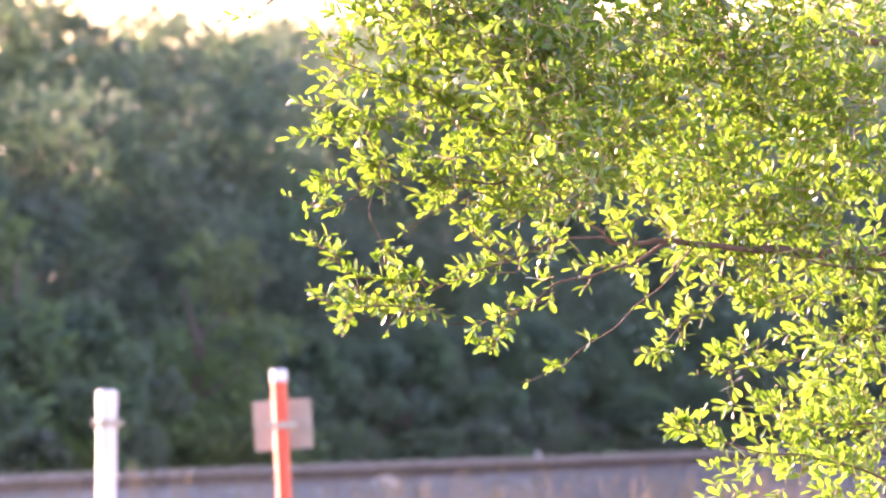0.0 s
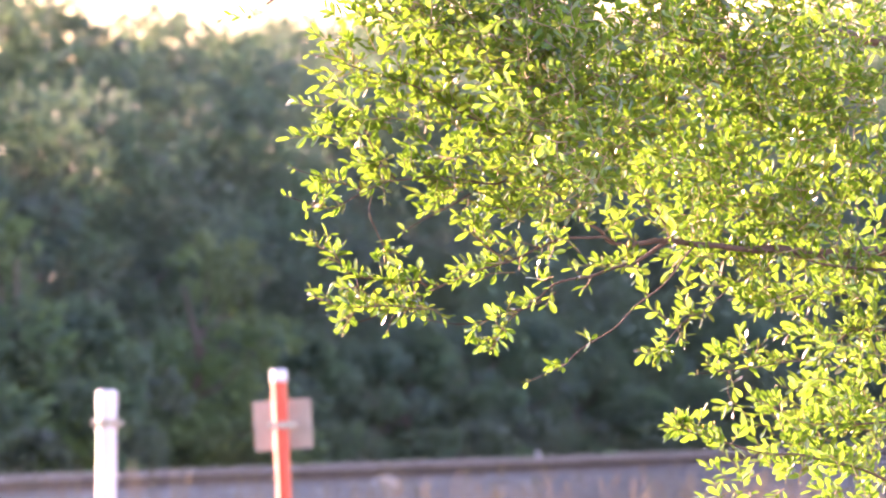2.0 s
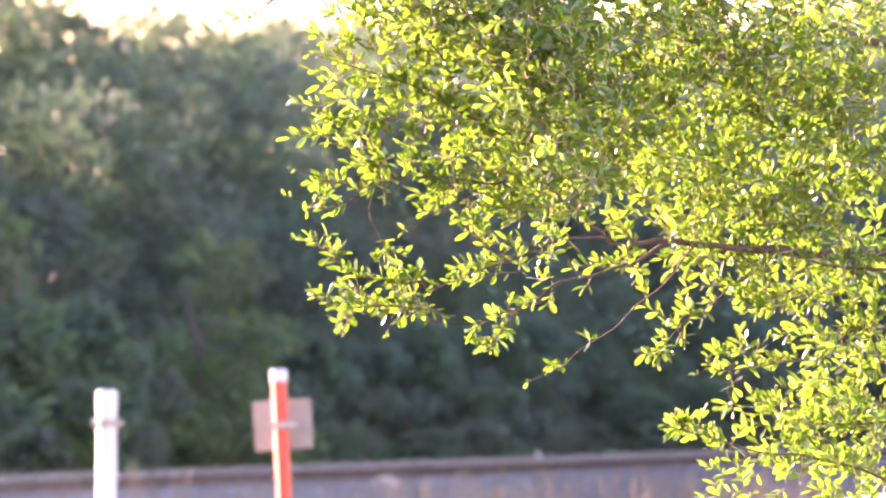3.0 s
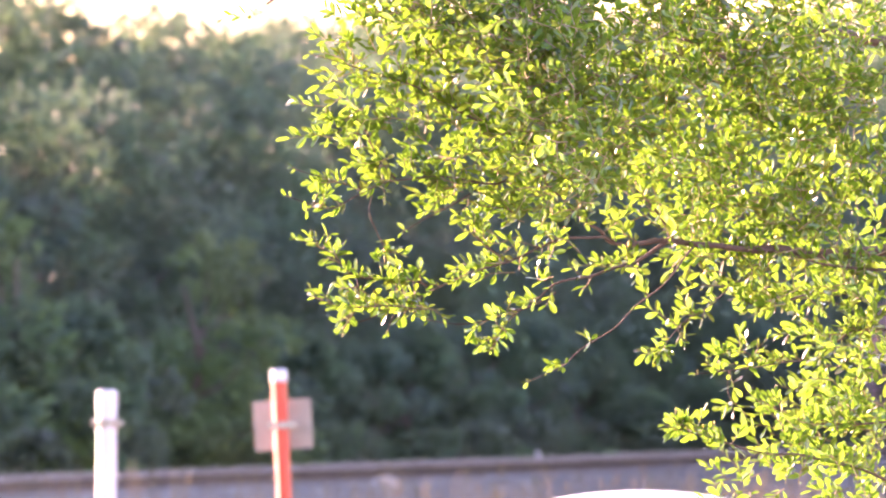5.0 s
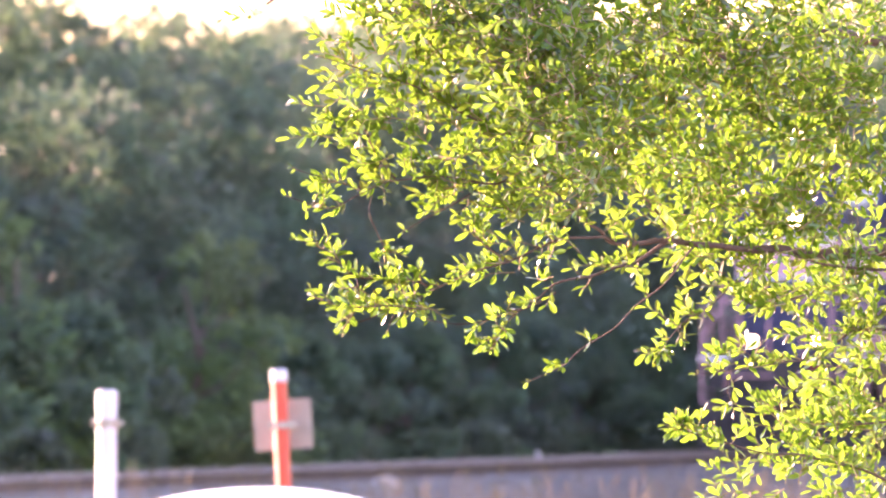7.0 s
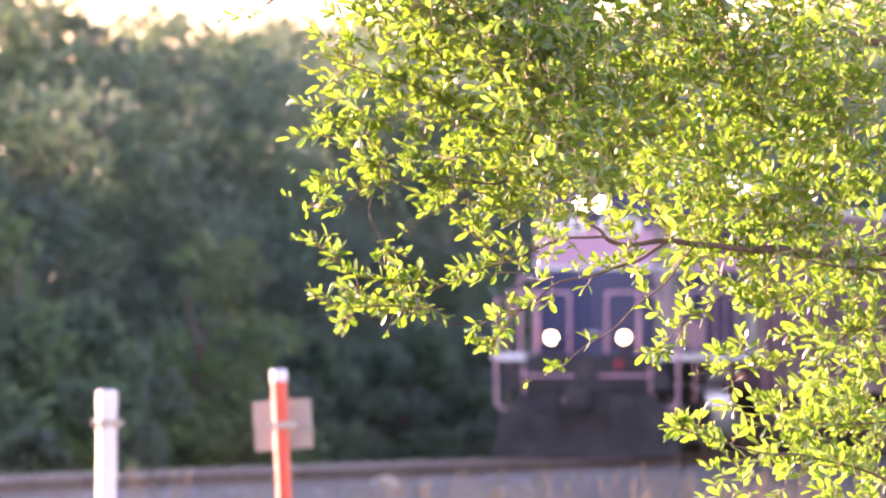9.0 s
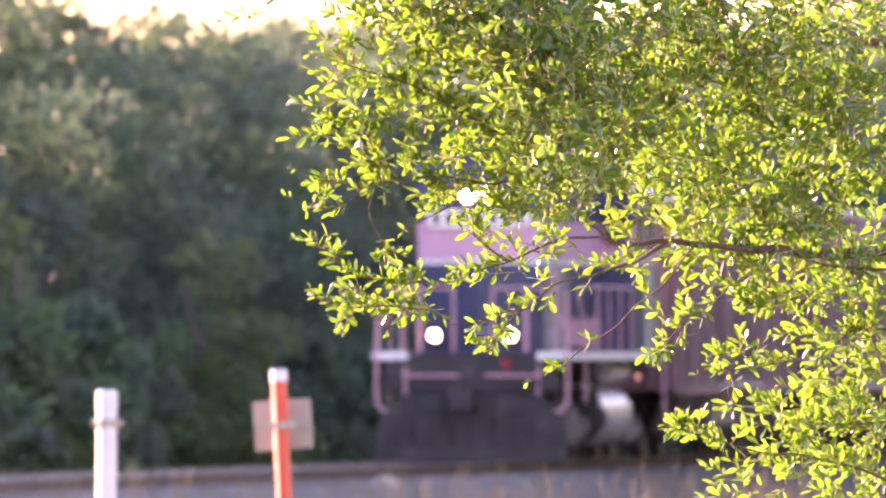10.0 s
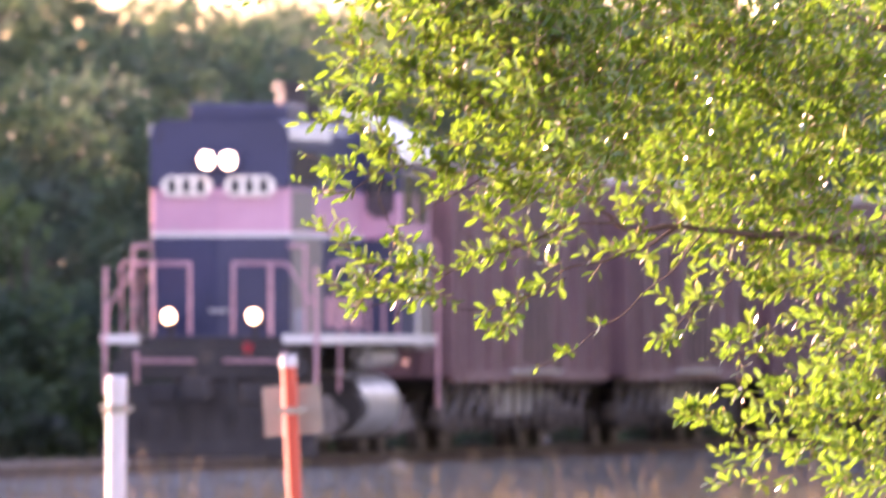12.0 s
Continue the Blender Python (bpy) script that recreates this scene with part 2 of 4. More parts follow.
# ---- ground and track ----
LOW = -0.75
RAIL_Z = -0.03


def build_ground():
    lines = sorted({round(v, 2) for v in [-3000, -1500, -800, -400, -200, -120, *np.arange(-60, 100, 2.5), 120, 200, 400, 800, 1500, 3000]})
    deep = sorted({round(v, 2) for v in [-500, -100, -40, -10, *np.arange(0, 400, 4.0), 440, 520, 700, 1000, 1600, 2600, 4500]})
    verts = [(x, y, LOW + (0.07 * (noise.noise((x * 0.11, y * 0.07, 3)) + 0.4 * noise.noise((x * 0.5, y * 0.4, 7))) if abs(x) < 100 and 0 < y < 400 else 0)) for y in deep for x in lines]
    w = len(lines)
    faces = [(j * w + i, j * w + i + 1, (j + 1) * w + i + 1, (j + 1) * w + i) for j in range(len(deep) - 1) for i in range(w - 1)]
    ob = mesh_part("ground", verts, faces, SOIL, smooth=True)
    tagged(ob, "flat rough verge of soil and dry turf beside the railway", "ground", kind="structure")


build_ground()


def build_track():
    way = thing("railway_track", pose(0, 0, RAIL_Z), "single railway track on a low bed of grey ballast", "track", kind="structure")
    steps = np.arange(-75, 325, 1.0)
    profile = [(-3.0, LOW - 0.1), (-2.1, -0.5), (-1.5, -0.26), (-1.25, -0.22), (1.3, -0.2), (1.9, -0.24), (2.7, -0.5), (3.6, LOW - 0.1)]
    verts, faces = [], []
    for s in steps:
        for k, (o, z) in enumerate(profile):
            dz = 0.05 * noise.noise((s * 0.6, o * 2.0, 1.0)) if 0 < k < len(profile) - 1 else 0
            verts.append(beside(s, o, z + dz))
    w = len(profile)
    for i in range(len(steps) - 1):
        for k in range(w - 1):
            faces.append((i * w + k, i * w + k + 1, (i + 1) * w + k + 1, (i + 1) * w + k))
    mesh_part("ballast_bed", verts, faces, BALLAST, way, "grey crushed-stone ballast bed")
    web = [(-0.07, -0.17), (0.07, -0.17), (0.07, -0.155), (0.01, -0.135), (0.01, -0.05), (0.036, -0.035), (0.036, -0.012), (-0.036, -0.012), (-0.036, -0.035), (-0.01, -0.05), (-0.01, -0.135), (-0.07, -0.155)]
    head = [(-0.036, -0.012), (0.036, -0.012), (0.036, -0.004), (0.028, 0.0), (-0.028, 0.0), (-0.036, -0.004)]
    for side in (-0.753, 0.753):
        rail = None
        for name, prof, mat in (("rail", web, RAIL), ("rail_head", head, RAILHEAD)):
            vs, fs, w = [], [], len(prof)
            for s in np.arange(-75, 325, 2.0):
                vs.extend(beside(s, side + o, z) for o, z in prof)
            for i in range(len(vs) // w - 1):
                fs.extend((i * w + k, i * w + (k + 1) % w, (i + 1) * w + (k + 1) % w, (i + 1) * w + k) for k in range(w))
            ob = mesh_part(name, vs, fs, mat, rail or way, "polished running surface of the rail" if rail else "")
            rail = rail or ob
    rng = random.Random(5)
    heap = []
    for i in range(9000):
        s = rng.uniform(-25, 85)
        o = rng.uniform(1.35, 3.3)
        z = float(np.interp(abs(o), [1.3, 1.9, 2.7, 3.6], [-0.2, -0.24, -0.5, LOW - 0.1]))
        c, r = beside(s, o, z + 0.015), rng.uniform(0.025, 0.06)
        q = Euler((rng.random() * 6, rng.random() * 6, rng.random() * 6)).to_matrix()
        pts = [Vector(p) * r * rng.uniform(0.7, 1.3) for p in ((1, 0, 0), (-1, 0, 0), (0, 1, 0), (0, -1, 0), (0, 0, 1), (0, 0, -1))]
        heap.append(([c + q @ p for p in pts], [(0, 2, 4), (2, 1, 4), (1, 3, 4), (3, 0, 4), (2, 0, 5), (1, 2, 5), (3, 1, 5), (0, 3, 5)]))
    mesh_part("ballast_stone", *gather(heap), STONE, way, "loose grey ballast stones", "stuff")
    return way


TRACK = build_track()


def build_boulder():
    bm = bmesh.new()
    outline(bm, [(-0.29, 0), (0.31, 0), (0.25, 0.17), (0.14, 0.25), (0.02, 0.26), (-0.1, 0.2), (-0.21, 0.14)], -0.2, 0.22)
    bmesh.ops.bevel(bm, geom=bm.edges[:], offset=0.03, segments=2, affect="EDGES")
    bmesh.ops.triangulate(bm, faces=bm.faces[:])
    bmesh.ops.subdivide_edges(bm, edges=bm.edges[:], cuts=1)
    for v in bm.verts:
        v.co += Vector(noise.noise_vector(v.co * 6)) * 0.02
    ob = part("boulder", bm, CONCRETE)
    ob.matrix_world = Matrix.Translation(beside(4.6, 1.75, -0.34)) @ Matrix.Rotation(radians(-8), 4, "Z") @ Matrix.Scale(0.85, 4)
    tagged(ob, "pale grey lump of stone lying on the ballast shoulder", "stone")


build_boulder()


# ---- the posts by the road ----
def build_white_pipe():
    p = thing("vent_pipe", pose(-2.262, 85.0, LOW, 0, 0.35, 0), "white capped vent pipe standing upright in the verge", "pipe")
    h = 1.99
    part("pipe", rod(bmesh.new(), (0, 0, -0.3), (0, 0, h - 0.115), 0.066, sides=28), WHITEPIPE, p, smooth=False)
    bm = bmesh.new()
    rod(bm, (0, 0, h - 0.125), (0, 0, h - 0.02), 0.07, sides=28)
    rod(bm, (0, 0, h - 0.02), (0, 0, h), 0.07, 0.056, sides=28)
    part("cap", bm, WHITEPIPE, p, "white push-on cap")
    band = part("clamp", rod(bmesh.new(), (0, 0, h - 0.255), (0, 0, h - 0.195), 0.077, sides=28), CLAMP, p, "zinc pipe clamp")
    bm = bmesh.new()
    box(bm, 0.075, 0.108, -0.03, 0.03, h - 0.245, h - 0.205, 0.006)
    part("bolt", bm, CLAMP, band)
    bm = bmesh.new()
    box(bm, -0.1, -0.075, -0.025, 0.025, h - 0.25, h - 0.2, 0.006)
    part("bolt", bm, CLAMP, band)


def build_marker_post():
    p = thing("marker_post", pose(-1.005, 85.0, LOW, 0, -2.6, 0), "leaning orange marker post with a white cap and a sign", "post")
    h = 2.13
    part("post", rod(bmesh.new(), (0, 0, -0.3), (0, 0, h - 0.075), 0.049, sides=24), ORANGE, p)
    bm = bmesh.new()
    rod(bm, (0, 0, h - 0.08), (0, 0, h - 0.012), 0.056, sides=24)
    rod(bm, (0, 0, h - 0.012), (0, 0, h), 0.056, 0.043, sides=24)
    part("cap", bm, WHITEPIPE, p, "white plastic cap")
    bm = bmesh.new()
    box(bm, -0.212, 0.205, 0.062, 0.066, h - 0.54, h - 0.205, 0.0)
    bmesh.ops.bevel(bm, geom=[e for e in bm.edges if abs(e.verts[0].co.y - e.verts[1].co.y) > 0.003], offset=0.007, segments=2, affect="EDGES")
    plate = part("sign_plate", bm, SIGNBACK, p, "grey sheet-metal sign seen from its bare back")
    plate.matrix_basis = pose(0.03, 0.05, 0, 0, -1.3, -20)
    bm = bmesh.new()
    box(bm, -0.095, 0.105, -0.006, 0.006, -0.022, 0.022, 0.004)
    strap = part("bracket", bm, CLAMP, p, "zinc strap that holds the sign")
    strap.matrix_basis = pose(0, -0.058, h - 0.375)
    for x in (-0.08, 0.09):
        bm = bmesh.new()
        rod(bm, (x, -0.016, 0), (x, 0.2, 0), 0.008, sides=8)
        part("bolt", bm, CLAMP, strap)


build_white_pipe()
build_marker_post()


def build_stake():
    s = thing("marker_stake", pose(1.605, 217.0, LOW, 0, 1.5, 0), "small white marker stake beyond the rails", "stake")
    bm = bmesh.new()
    box(bm, -0.03, 0.03, -0.02, 0.02, -0.1, 0.66, 0.006)
    part("stake", bm, WHITEPIPE, s)
    bm = bmesh.new()
    box(bm, -0.034, 0.034, -0.024, 0.024, 0.6, 0.69, 0.008)
    part("cap", bm, CREAM, s)


build_stake()


# ---- grass on the verge ----
def build_grass():
    rng = random.Random(11)
    pieces = []
    for i in range(17000):
        y = rng.uniform(92, 160)
        x = rng.uniform(-0.046, 0.046) * y
        tx, ty, a = track((y - NOSE[1]) / math.cos(HEAD))
        if x > tx - 3.6 + 0.1 * (rng.random() - 0.5):
            if abs(x - tx) < 3.0:
                continue
        clump = noise.noise((x * 0.9, y * 0.25, 0.0))
        if clump < -0.15 and rng.random() < 0.8:
            continue
        h = rng.uniform(0.3, 0.62) * (1.0 + 0.5 * clump) + (0.3 if rng.random() < 0.13 else 0)
        lean = Vector((rng.gauss(0, 0.12), rng.gauss(0, 0.12), 1)) * h
        b, wdt = Vector((x, y, LOW)), rng.uniform(0.003, 0.007)
        side = Vector((math.cos(i), math.sin(i), 0)) * wdt
        m1, tip = b + lean * 0.55, b + lean + Vector((lean.x, lean.y, 0)) * 0.6
        vs, fs = [b - side, b + side, m1 + side * 0.8, m1 - side * 0.8, tip], [(0, 1, 2, 3), (3, 2, 4)]
        if h > 0.7:
            k = len(vs)
            t0 = tip - (tip - m1) * 0.35
            vs += [t0 - side * 1.2, t0 + side * 1.2, tip + side * 0.8 + Vector((0, 0, 0.04)), tip - side * 0.8 + Vector((0, 0, 0.04))]
            fs.append((k, k + 1, k + 2, k + 3))
        pieces.append((vs, fs))
    ob = mesh_part("grass", *gather(pieces), STRAW)
    tagged(ob, "dry straw-coloured grass and seed heads along the verge", "grass", kind="stuff")


build_grass()


# ---- woods behind the track ----
def leaf_spray(rng, centre, out, size):
    """Three small bent leaves on a spray."""
    vs, fs = [], []
    for _ in range(3):
        d = (out + Vector((rng.gauss(0, 0.7), rng.gauss(0, 0.7), rng.gauss(-0.1, 0.6)))).normalized()
        s = d.orthogonal().normalized()
        s.rotate(Matrix.Rotation(rng.random() * 6.3, 3, d))
        n = d.cross(s)
        c, k = centre + d * size * 0.2, len(vs)
        vs += [c, c + d * size * 0.5 + s * size * 0.27, c + d * size - n * size * 0.15, c + d * size * 0.5 - s * size * 0.27]
        fs += [(k, k + 1, k + 2), (k, k + 2, k + 3)]
    return vs, fs


def build_wood_tree(name, seed, height, spread, low, count, leaf, mat, label, category):
    """A broad tree or shrub: tapered trunk, limbs, and a crown of many lobes of small leaves with gaps between them."""
    rng = random.Random(seed)
    t = thing(name, Matrix.Identity(4), label, category)
    r0 = 0.028 * height
    line = smooth_line([(0, 0, -0.2), (rng.gauss(0, 0.1), rng.gauss(0, 0.1), height * 0.25), (rng.gauss(0, 0.3), rng.gauss(0, 0.3), height * 0.55), (rng.gauss(0, 0.4), rng.gauss(0, 0.4), height * 0.85)], 4)
    vs, fs = tube(line, [r0 * (1 - 0.8 * i / (len(line) - 1)) for i in range(len(line))], 7)
    mesh_part("trunk", vs, fs, FARBARK, t, smooth=True)
    lobes = []
    for i in range(int(16 + height * 2)):
        f = rng.random()
        z = height * (low + (0.93 - low) * f)
        wide = spread * (0.35 + 0.65 * math.sin(math.pi * min(1, 0.22 + 0.75 * f)))
        a, r = rng.random() * 6.283, wide * math.sqrt(rng.uniform(0.1, 1.0))
        lobes.append((Vector((math.cos(a) * r, math.sin(a) * r, z)), rng.uniform(0.11, 0.2) * height * (1 - 0.35 * f)))
    limbs = []
    for c, r in lobes[:9]:
        start = line[min(len(line) - 1, int(len(line) * (0.25 + 0.6 * max(0.0, c.z / height - 0.2))))]
        mid = (start + c) / 2 + Vector((0, 0, -0.05 * height))
        ln = smooth_line([start, mid, c], 3)
        limbs.append(tube(ln, [r0 * 0.4 * (1 - 0.75 * i / (len(ln) - 1)) for i in range(len(ln))], 5))
    mesh_part("limb", *gather(limbs), FARBARK, t, kind="stuff", smooth=True)
    sprays = []
    total = sum(r * r for c, r in lobes)
    for c, r in lobes:
        for _ in range(int(count * r * r / total)):
            d = Vector((rng.gauss(0, 1), rng.gauss(0, 1), rng.gauss(0.15, 0.9))).normalized()
            p = c + Vector((d.x, d.y, d.z * 0.75)) * r * rng.uniform(0.6, 1.12)
            if p.z > 0.05:
                sprays.append(leaf_spray(rng, p, d, leaf * rng.uniform(0.7, 1.35)))
    mesh_part("crown", *gather(sprays), mat, t, kind="stuff")
    return t


def build_woods():
    rng = random.Random(21)
    kinds = [
        build_wood_tree("tree", 1, 9.0, 3.3, 0.12, 6120, 0.192, FAR_LEAF, "dark green broadleaf tree in the shaded wood beyond the track", "tree"),
        build_wood_tree("tree", 2, 8.4, 3.0, 0.08, 5780, 0.178, FAR_LEAF, "dense dark broadleaf tree in the wood beyond the track", "tree"),
        build_wood_tree("tree", 3, 9.6, 3.5, 0.15, 6460, 0.207, FAR_LEAF, "tall leafy tree rising from the wood beyond the track", "tree"),
    ]
    bushes = [
        build_wood_tree("shrub", 4, 3.4, 1.9, 0.06, 1500, 0.2, FAR_LEAF, "dark leafy shrub at the edge of the wood", "shrub"),
        build_wood_tree("shrub", 5, 4.6, 1.8, 0.06, 1700, 0.2, FRESH_LEAF, "fresh green shrub at the edge of the wood", "shrub"),
    ]
    for k in kinds + bushes:
        k["group"] = "wood beyond the track"
    used = set()

    def put(kind, s, across, scale):
        m = Matrix.Translation(beside(s, across, LOW - GRADE * s)) @ Matrix.Rotation(rng.random() * 6.283, 4, "Z")
        ob = kind
        if kind in used:
            ob = copy_thing(kind, m)
        else:
            used.add(kind)
            kind.matrix_world = m
        ob.scale = (scale, scale, scale * rng.uniform(0.94, 1.06))

    def crown_size(s, across, full):
        """The wood's height: tallest at its near end, then an even canopy that rises slowly into the distance."""
        p = beside(s, across, 0)
        rise = float(np.interp(p.x / p.y, [-0.05, -0.0375, -0.033, -0.02, -0.006, 0.03], [0.031, 0.0305, 0.0248, 0.0252, 0.0258, 0.027]))
        return max(0.7, min(1.7, (EYE[2] - LOW + rise * p.y) / (full * 0.96)))

    nominal = [9.0, 8.4, 9.6]
    for i in range(64):
        s = -60 + i * 5.4 + rng.uniform(-1.2, 1.2)
        for j, across, share in ((i, -11.0, 0.93), (i + 1, -17.0, 0.99)):
            across += rng.uniform(-1.4, 1.4)
            put(kinds[j % 3], s + 2.5 * (across < -14), across, crown_size(s, across, nominal[j % 3]) * share * rng.uniform(0.96, 1.03))
    for i in range(46):
        s = -10 + i * 4.4 + rng.uniform(-1, 1)
        put(bushes[0 if rng.random() < 0.84 else 1], s, -6.6 + rng.uniform(-0.8, 0.5), rng.uniform(0.55, 0.95))
    for s, a, z in ((17, -7.0, 0.95), (21, -7.3, 0.85), (26, -7.5, 0.6)):
        put(bushes[1], s, a, z)
    # unseen row of tall trees, added on the near side to shut off the sky
    for i in range(24):
        s = 8 + i * 7.0
        tall = copy_thing(kinds[i % 3], Matrix.Translation(beside(s, 13.0 + 0.05 * s + rng.uniform(-1, 1), LOW - GRADE * s)) @ Matrix.Rotation(rng.uniform(0, 6.28), 4, "Z"))
        tall.scale = [rng.uniform(1.1, 1.3)] * 3
        tagged(tall, "unseen tall broadleaf tree added to shut off the near sky", "tree", "row on the near side")
    # unseen trees added deeper in the wood, to keep the low sun off the nearer ones
    for i in range(44):
        put(kinds[i % 3], -20 + i * 4.4, -42.0 - 10.0 * (i % 2), 1.08 + 0.0016 * i * 4.4)
    for i in range(30):
        put(kinds[i % 3], -40 + i * 9.0, -30.0, crown_size(-40 + i * 9.0, -30.0, nominal[i % 3]) * rng.uniform(0.94, 1.0))


build_woods()


# ---- the oak beside the camera's line ----
OAK_Y = 30.0


def leaf_mesh(rng):
    """One blunt oval leaf, folded on its midrib and slightly curled, 1 long along y."""
    w1, w2, fold, curl = rng.uniform(0.13, 0.18), rng.uniform(0.17, 0.23), rng.uniform(0.03, 0.09), rng.uniform(-0.12, 0.16)
    vs = [(0, 0, 0), (-w1, 0.34, fold), (0, 0.36, 0), (w1, 0.34, fold), (-w2, 0.7, fold + curl * 0.5), (0, 0.72, curl * 0.5), (w2, 0.7, fold + curl * 0.5), (-w2 * 0.45, 0.95, curl), (w2 * 0.45, 0.95, curl), (0, 1.0, curl)]
    fs = [(0, 2, 1), (0, 3, 2), (1, 2, 5, 4), (2, 3, 6, 5), (4, 5, 9, 7), (5, 6, 8, 9)]
    return vs, fs


def build_oak():
    rng = random.Random(42)
    oak = thing("oak_tree", pose(2.9, 30.7, LOW), "young evergreen oak with sunlit yellow-green leaves in sharp detail", "tree")
    base = Vector((2.9, 30.7, LOW))

    def limb(points, r0, r1, name="limb", sides=8):
        ln = smooth_line(points, 5)
        n = len(ln) - 1
        bent = [p + Vector(noise.noise_vector(p * 7.0)) * 0.012 for p in ln]
        vs, fs = tube([p - base for p in bent], [r0 + (r1 - r0) * i / n for i in range(n + 1)], sides)
        mesh_part(name, vs, fs, BARK, oak, smooth=True)
        return bent

    def at(p, dy=0.0):
        """A point of the crown, which stands back towards the trunk."""
        y = OAK_Y + dy + 1.1 * max(0.0, p[0] - 0.25)
        return Vector((p[0] * y / OAK_Y, y, EYE[2] + (p[1] - EYE[2]) * y / OAK_Y))

    limb([base + Vector((0, 0, -0.2)), base + Vector((0.03, 0, 0.7)), base + Vector((-0.05, 0.05, 1.6)), base + Vector((0.1, 0.1, 2.7)), base + Vector((0.0, 0.0, 4.1))], 0.11, 0.03, "trunk", 12)
    leaves, twigs = [], []

    def shoot(p, d, length, n, size):
        q = p + d * length * 0.5 + Vector((rng.gauss(0, 0.1), rng.gauss(0, 0.1), rng.gauss(0.05, 0.1))) * length
        e = p + d * length
        twigs.append(tube([p - base, q - base, e - base], [0.0014, 0.0011, 0.0007], 4))
        turn = rng.random() * 6.283
        for i in range(n):
            f = 0.12 + 0.88 * (i + rng.random() * 0.5) / n
            c = p.lerp(q, f * 2) if f < 0.5 else q.lerp(e, min(1.0, f * 2 - 1))
            turn += 2.4
            s = d.orthogonal().normalized()
            s.rotate(Matrix.Rotation(turn, 3, d))
            spread = 0.95 - 0.55 * f
            ld = (d * (1 - spread * 0.6) + s * spread + Vector((0, 0, rng.gauss(0.12, 0.25)))).normalized()
            up = (Vector((rng.gauss(0.2, 0.95), rng.gauss(-0.25, 0.95), 0.8)) + s * 0.2).normalized()
            sx = ld.cross(up).normalized()
            up = sx.cross(ld)
            m = Matrix((sx, ld, up)).transposed().to_4x4()
            k = size * rng.uniform(0.65, 1.25)
            leaves.append(Matrix.Translation(c - base) @ m @ Matrix.Diagonal((k, k, k, 1)))

    def wild(bias, k=0.6):
        return (bias + Vector((rng.gauss(0, k), rng.gauss(0, k), rng.gauss(0, k * 0.8)))).normalized()

    def branch(r0, gap, *points):
        """A branch from its thick end outwards, set with leafy shoots every gap metres."""
        dy = rng.gauss(0, 0.05)
        ln = limb([at(p, dy + rng.gauss(0, 0.015)) for p in points], r0, 0.0011, "branch", 6)
        total = sum((q - p).length for p, q in zip(ln, ln[1:]))
        for _ in range(int(total / gap)):
            i = min(len(ln) - 2, int(rng.uniform(0.08, 0.93) * (len(ln) - 1)))
            d = (ln[i + 1] - ln[i]).normalized()
            shoot(ln[i].lerp(ln[i + 1], rng.random()), wild(d * 0.9 + Vector((0, 0, 0.2)), 0.6), rng.uniform(0.02, 0.06), rng.randint(4, 7), 0.033)
        shoot(ln[-1], (ln[-1] - ln[-2]).normalized(), 0.016, 3, 0.021)

    def clump(x, z, rx, rz, density, deep, back):
        """Shoots spread over an oval of the crown; deep ones lie in many layers and shade each other."""
        for _ in range(int(density * rx * rz * 3.14)):
            a, r = rng.random() * 6.283, math.sqrt(rng.random())
            p = at((x + math.cos(a) * r * rx, z + math.sin(a) * r * rz), back + rng.gauss(0.0, deep))
            bias = Vector((-0.5, -0.3, 0.2)) + Vector((math.cos(a), 0, math.sin(a))) * 0.5 * r
            shoot(p, wild(bias, 0.6), rng.uniform(0.05, 0.12), rng.randint(7, 11), 0.034)

    # limbs from the trunk into the lit side of the crown
    limb([Vector((2.86, 30.7, 0.95)), at((1.424, 1.638), 0.4), at((1.05, 1.665), 0.1), at((0.729, 1.677))], 0.024, 0.0095)
    limb([Vector((2.9, 30.75, 1.5)), at((1.224, 2.106), 0.5), at((0.756, 2.186), 0.3), at((0.42, 2.07), 0.1)], 0.022, 0.006)
    limb([Vector((2.85, 30.7, 0.5)), at((1.491, 1.35), 0.3), at((1.09, 1.12), 0.05)], 0.014, 0.005)
    limb([Vector((2.86, 30.7, 0.8)), at((1.424, 1.518), 0.2), at((1.047, 1.49))], 0.014, 0.004)
    limb([Vector((2.92, 30.7, 2.0)), at((1.157, 2.533), 0.2), at((0.623, 2.466), 0.1), at((0.155, 2.386)), at((-0.246, 2.346)), at((-0.420, 2.253))], 0.04, 0.003)
    branch(0.0085, 0.1, (0.729, 1.677), (0.536, 1.691), (0.411, 1.692), (0.371, 1.724), (0.318, 1.752), (0.269, 1.804))
    branch(0.006, 0.1, (0.549, 1.688), (0.529, 1.731), (0.489, 1.782), (0.446, 1.818))
    branch(0.005, 0.045, (0.536, 1.688), (0.462, 1.653), (0.369, 1.619), (0.269, 1.597), (0.208, 1.544), (0.162, 1.524))
    branch(0.004, 0.045, (0.389, 1.707), (0.269, 1.697), (0.128, 1.64), (0.021, 1.597), (-0.025, 1.578))
    branch(0.004, 0.03, (0.155, 1.648), (0.088, 1.691), (0.061, 1.724))
    branch(0.003, 0.022, (-0.025, 1.578), (-0.065, 1.604), (-0.126, 1.608), (-0.203, 1.611), (-0.246, 1.648), (-0.293, 1.677), (-0.337, 1.699))
    branch(0.003, 0.03, (0.269, 1.804), (0.195, 1.864), (0.128, 1.827), (0.008, 1.848), (-0.112, 1.84), (-0.192, 1.811), (-0.273, 1.778), (-0.358, 1.8))
    branch(0.003, 0.03, (-0.112, 1.84), (-0.159, 1.904), (-0.186, 1.955), (-0.219, 1.985), (-0.299, 1.977))
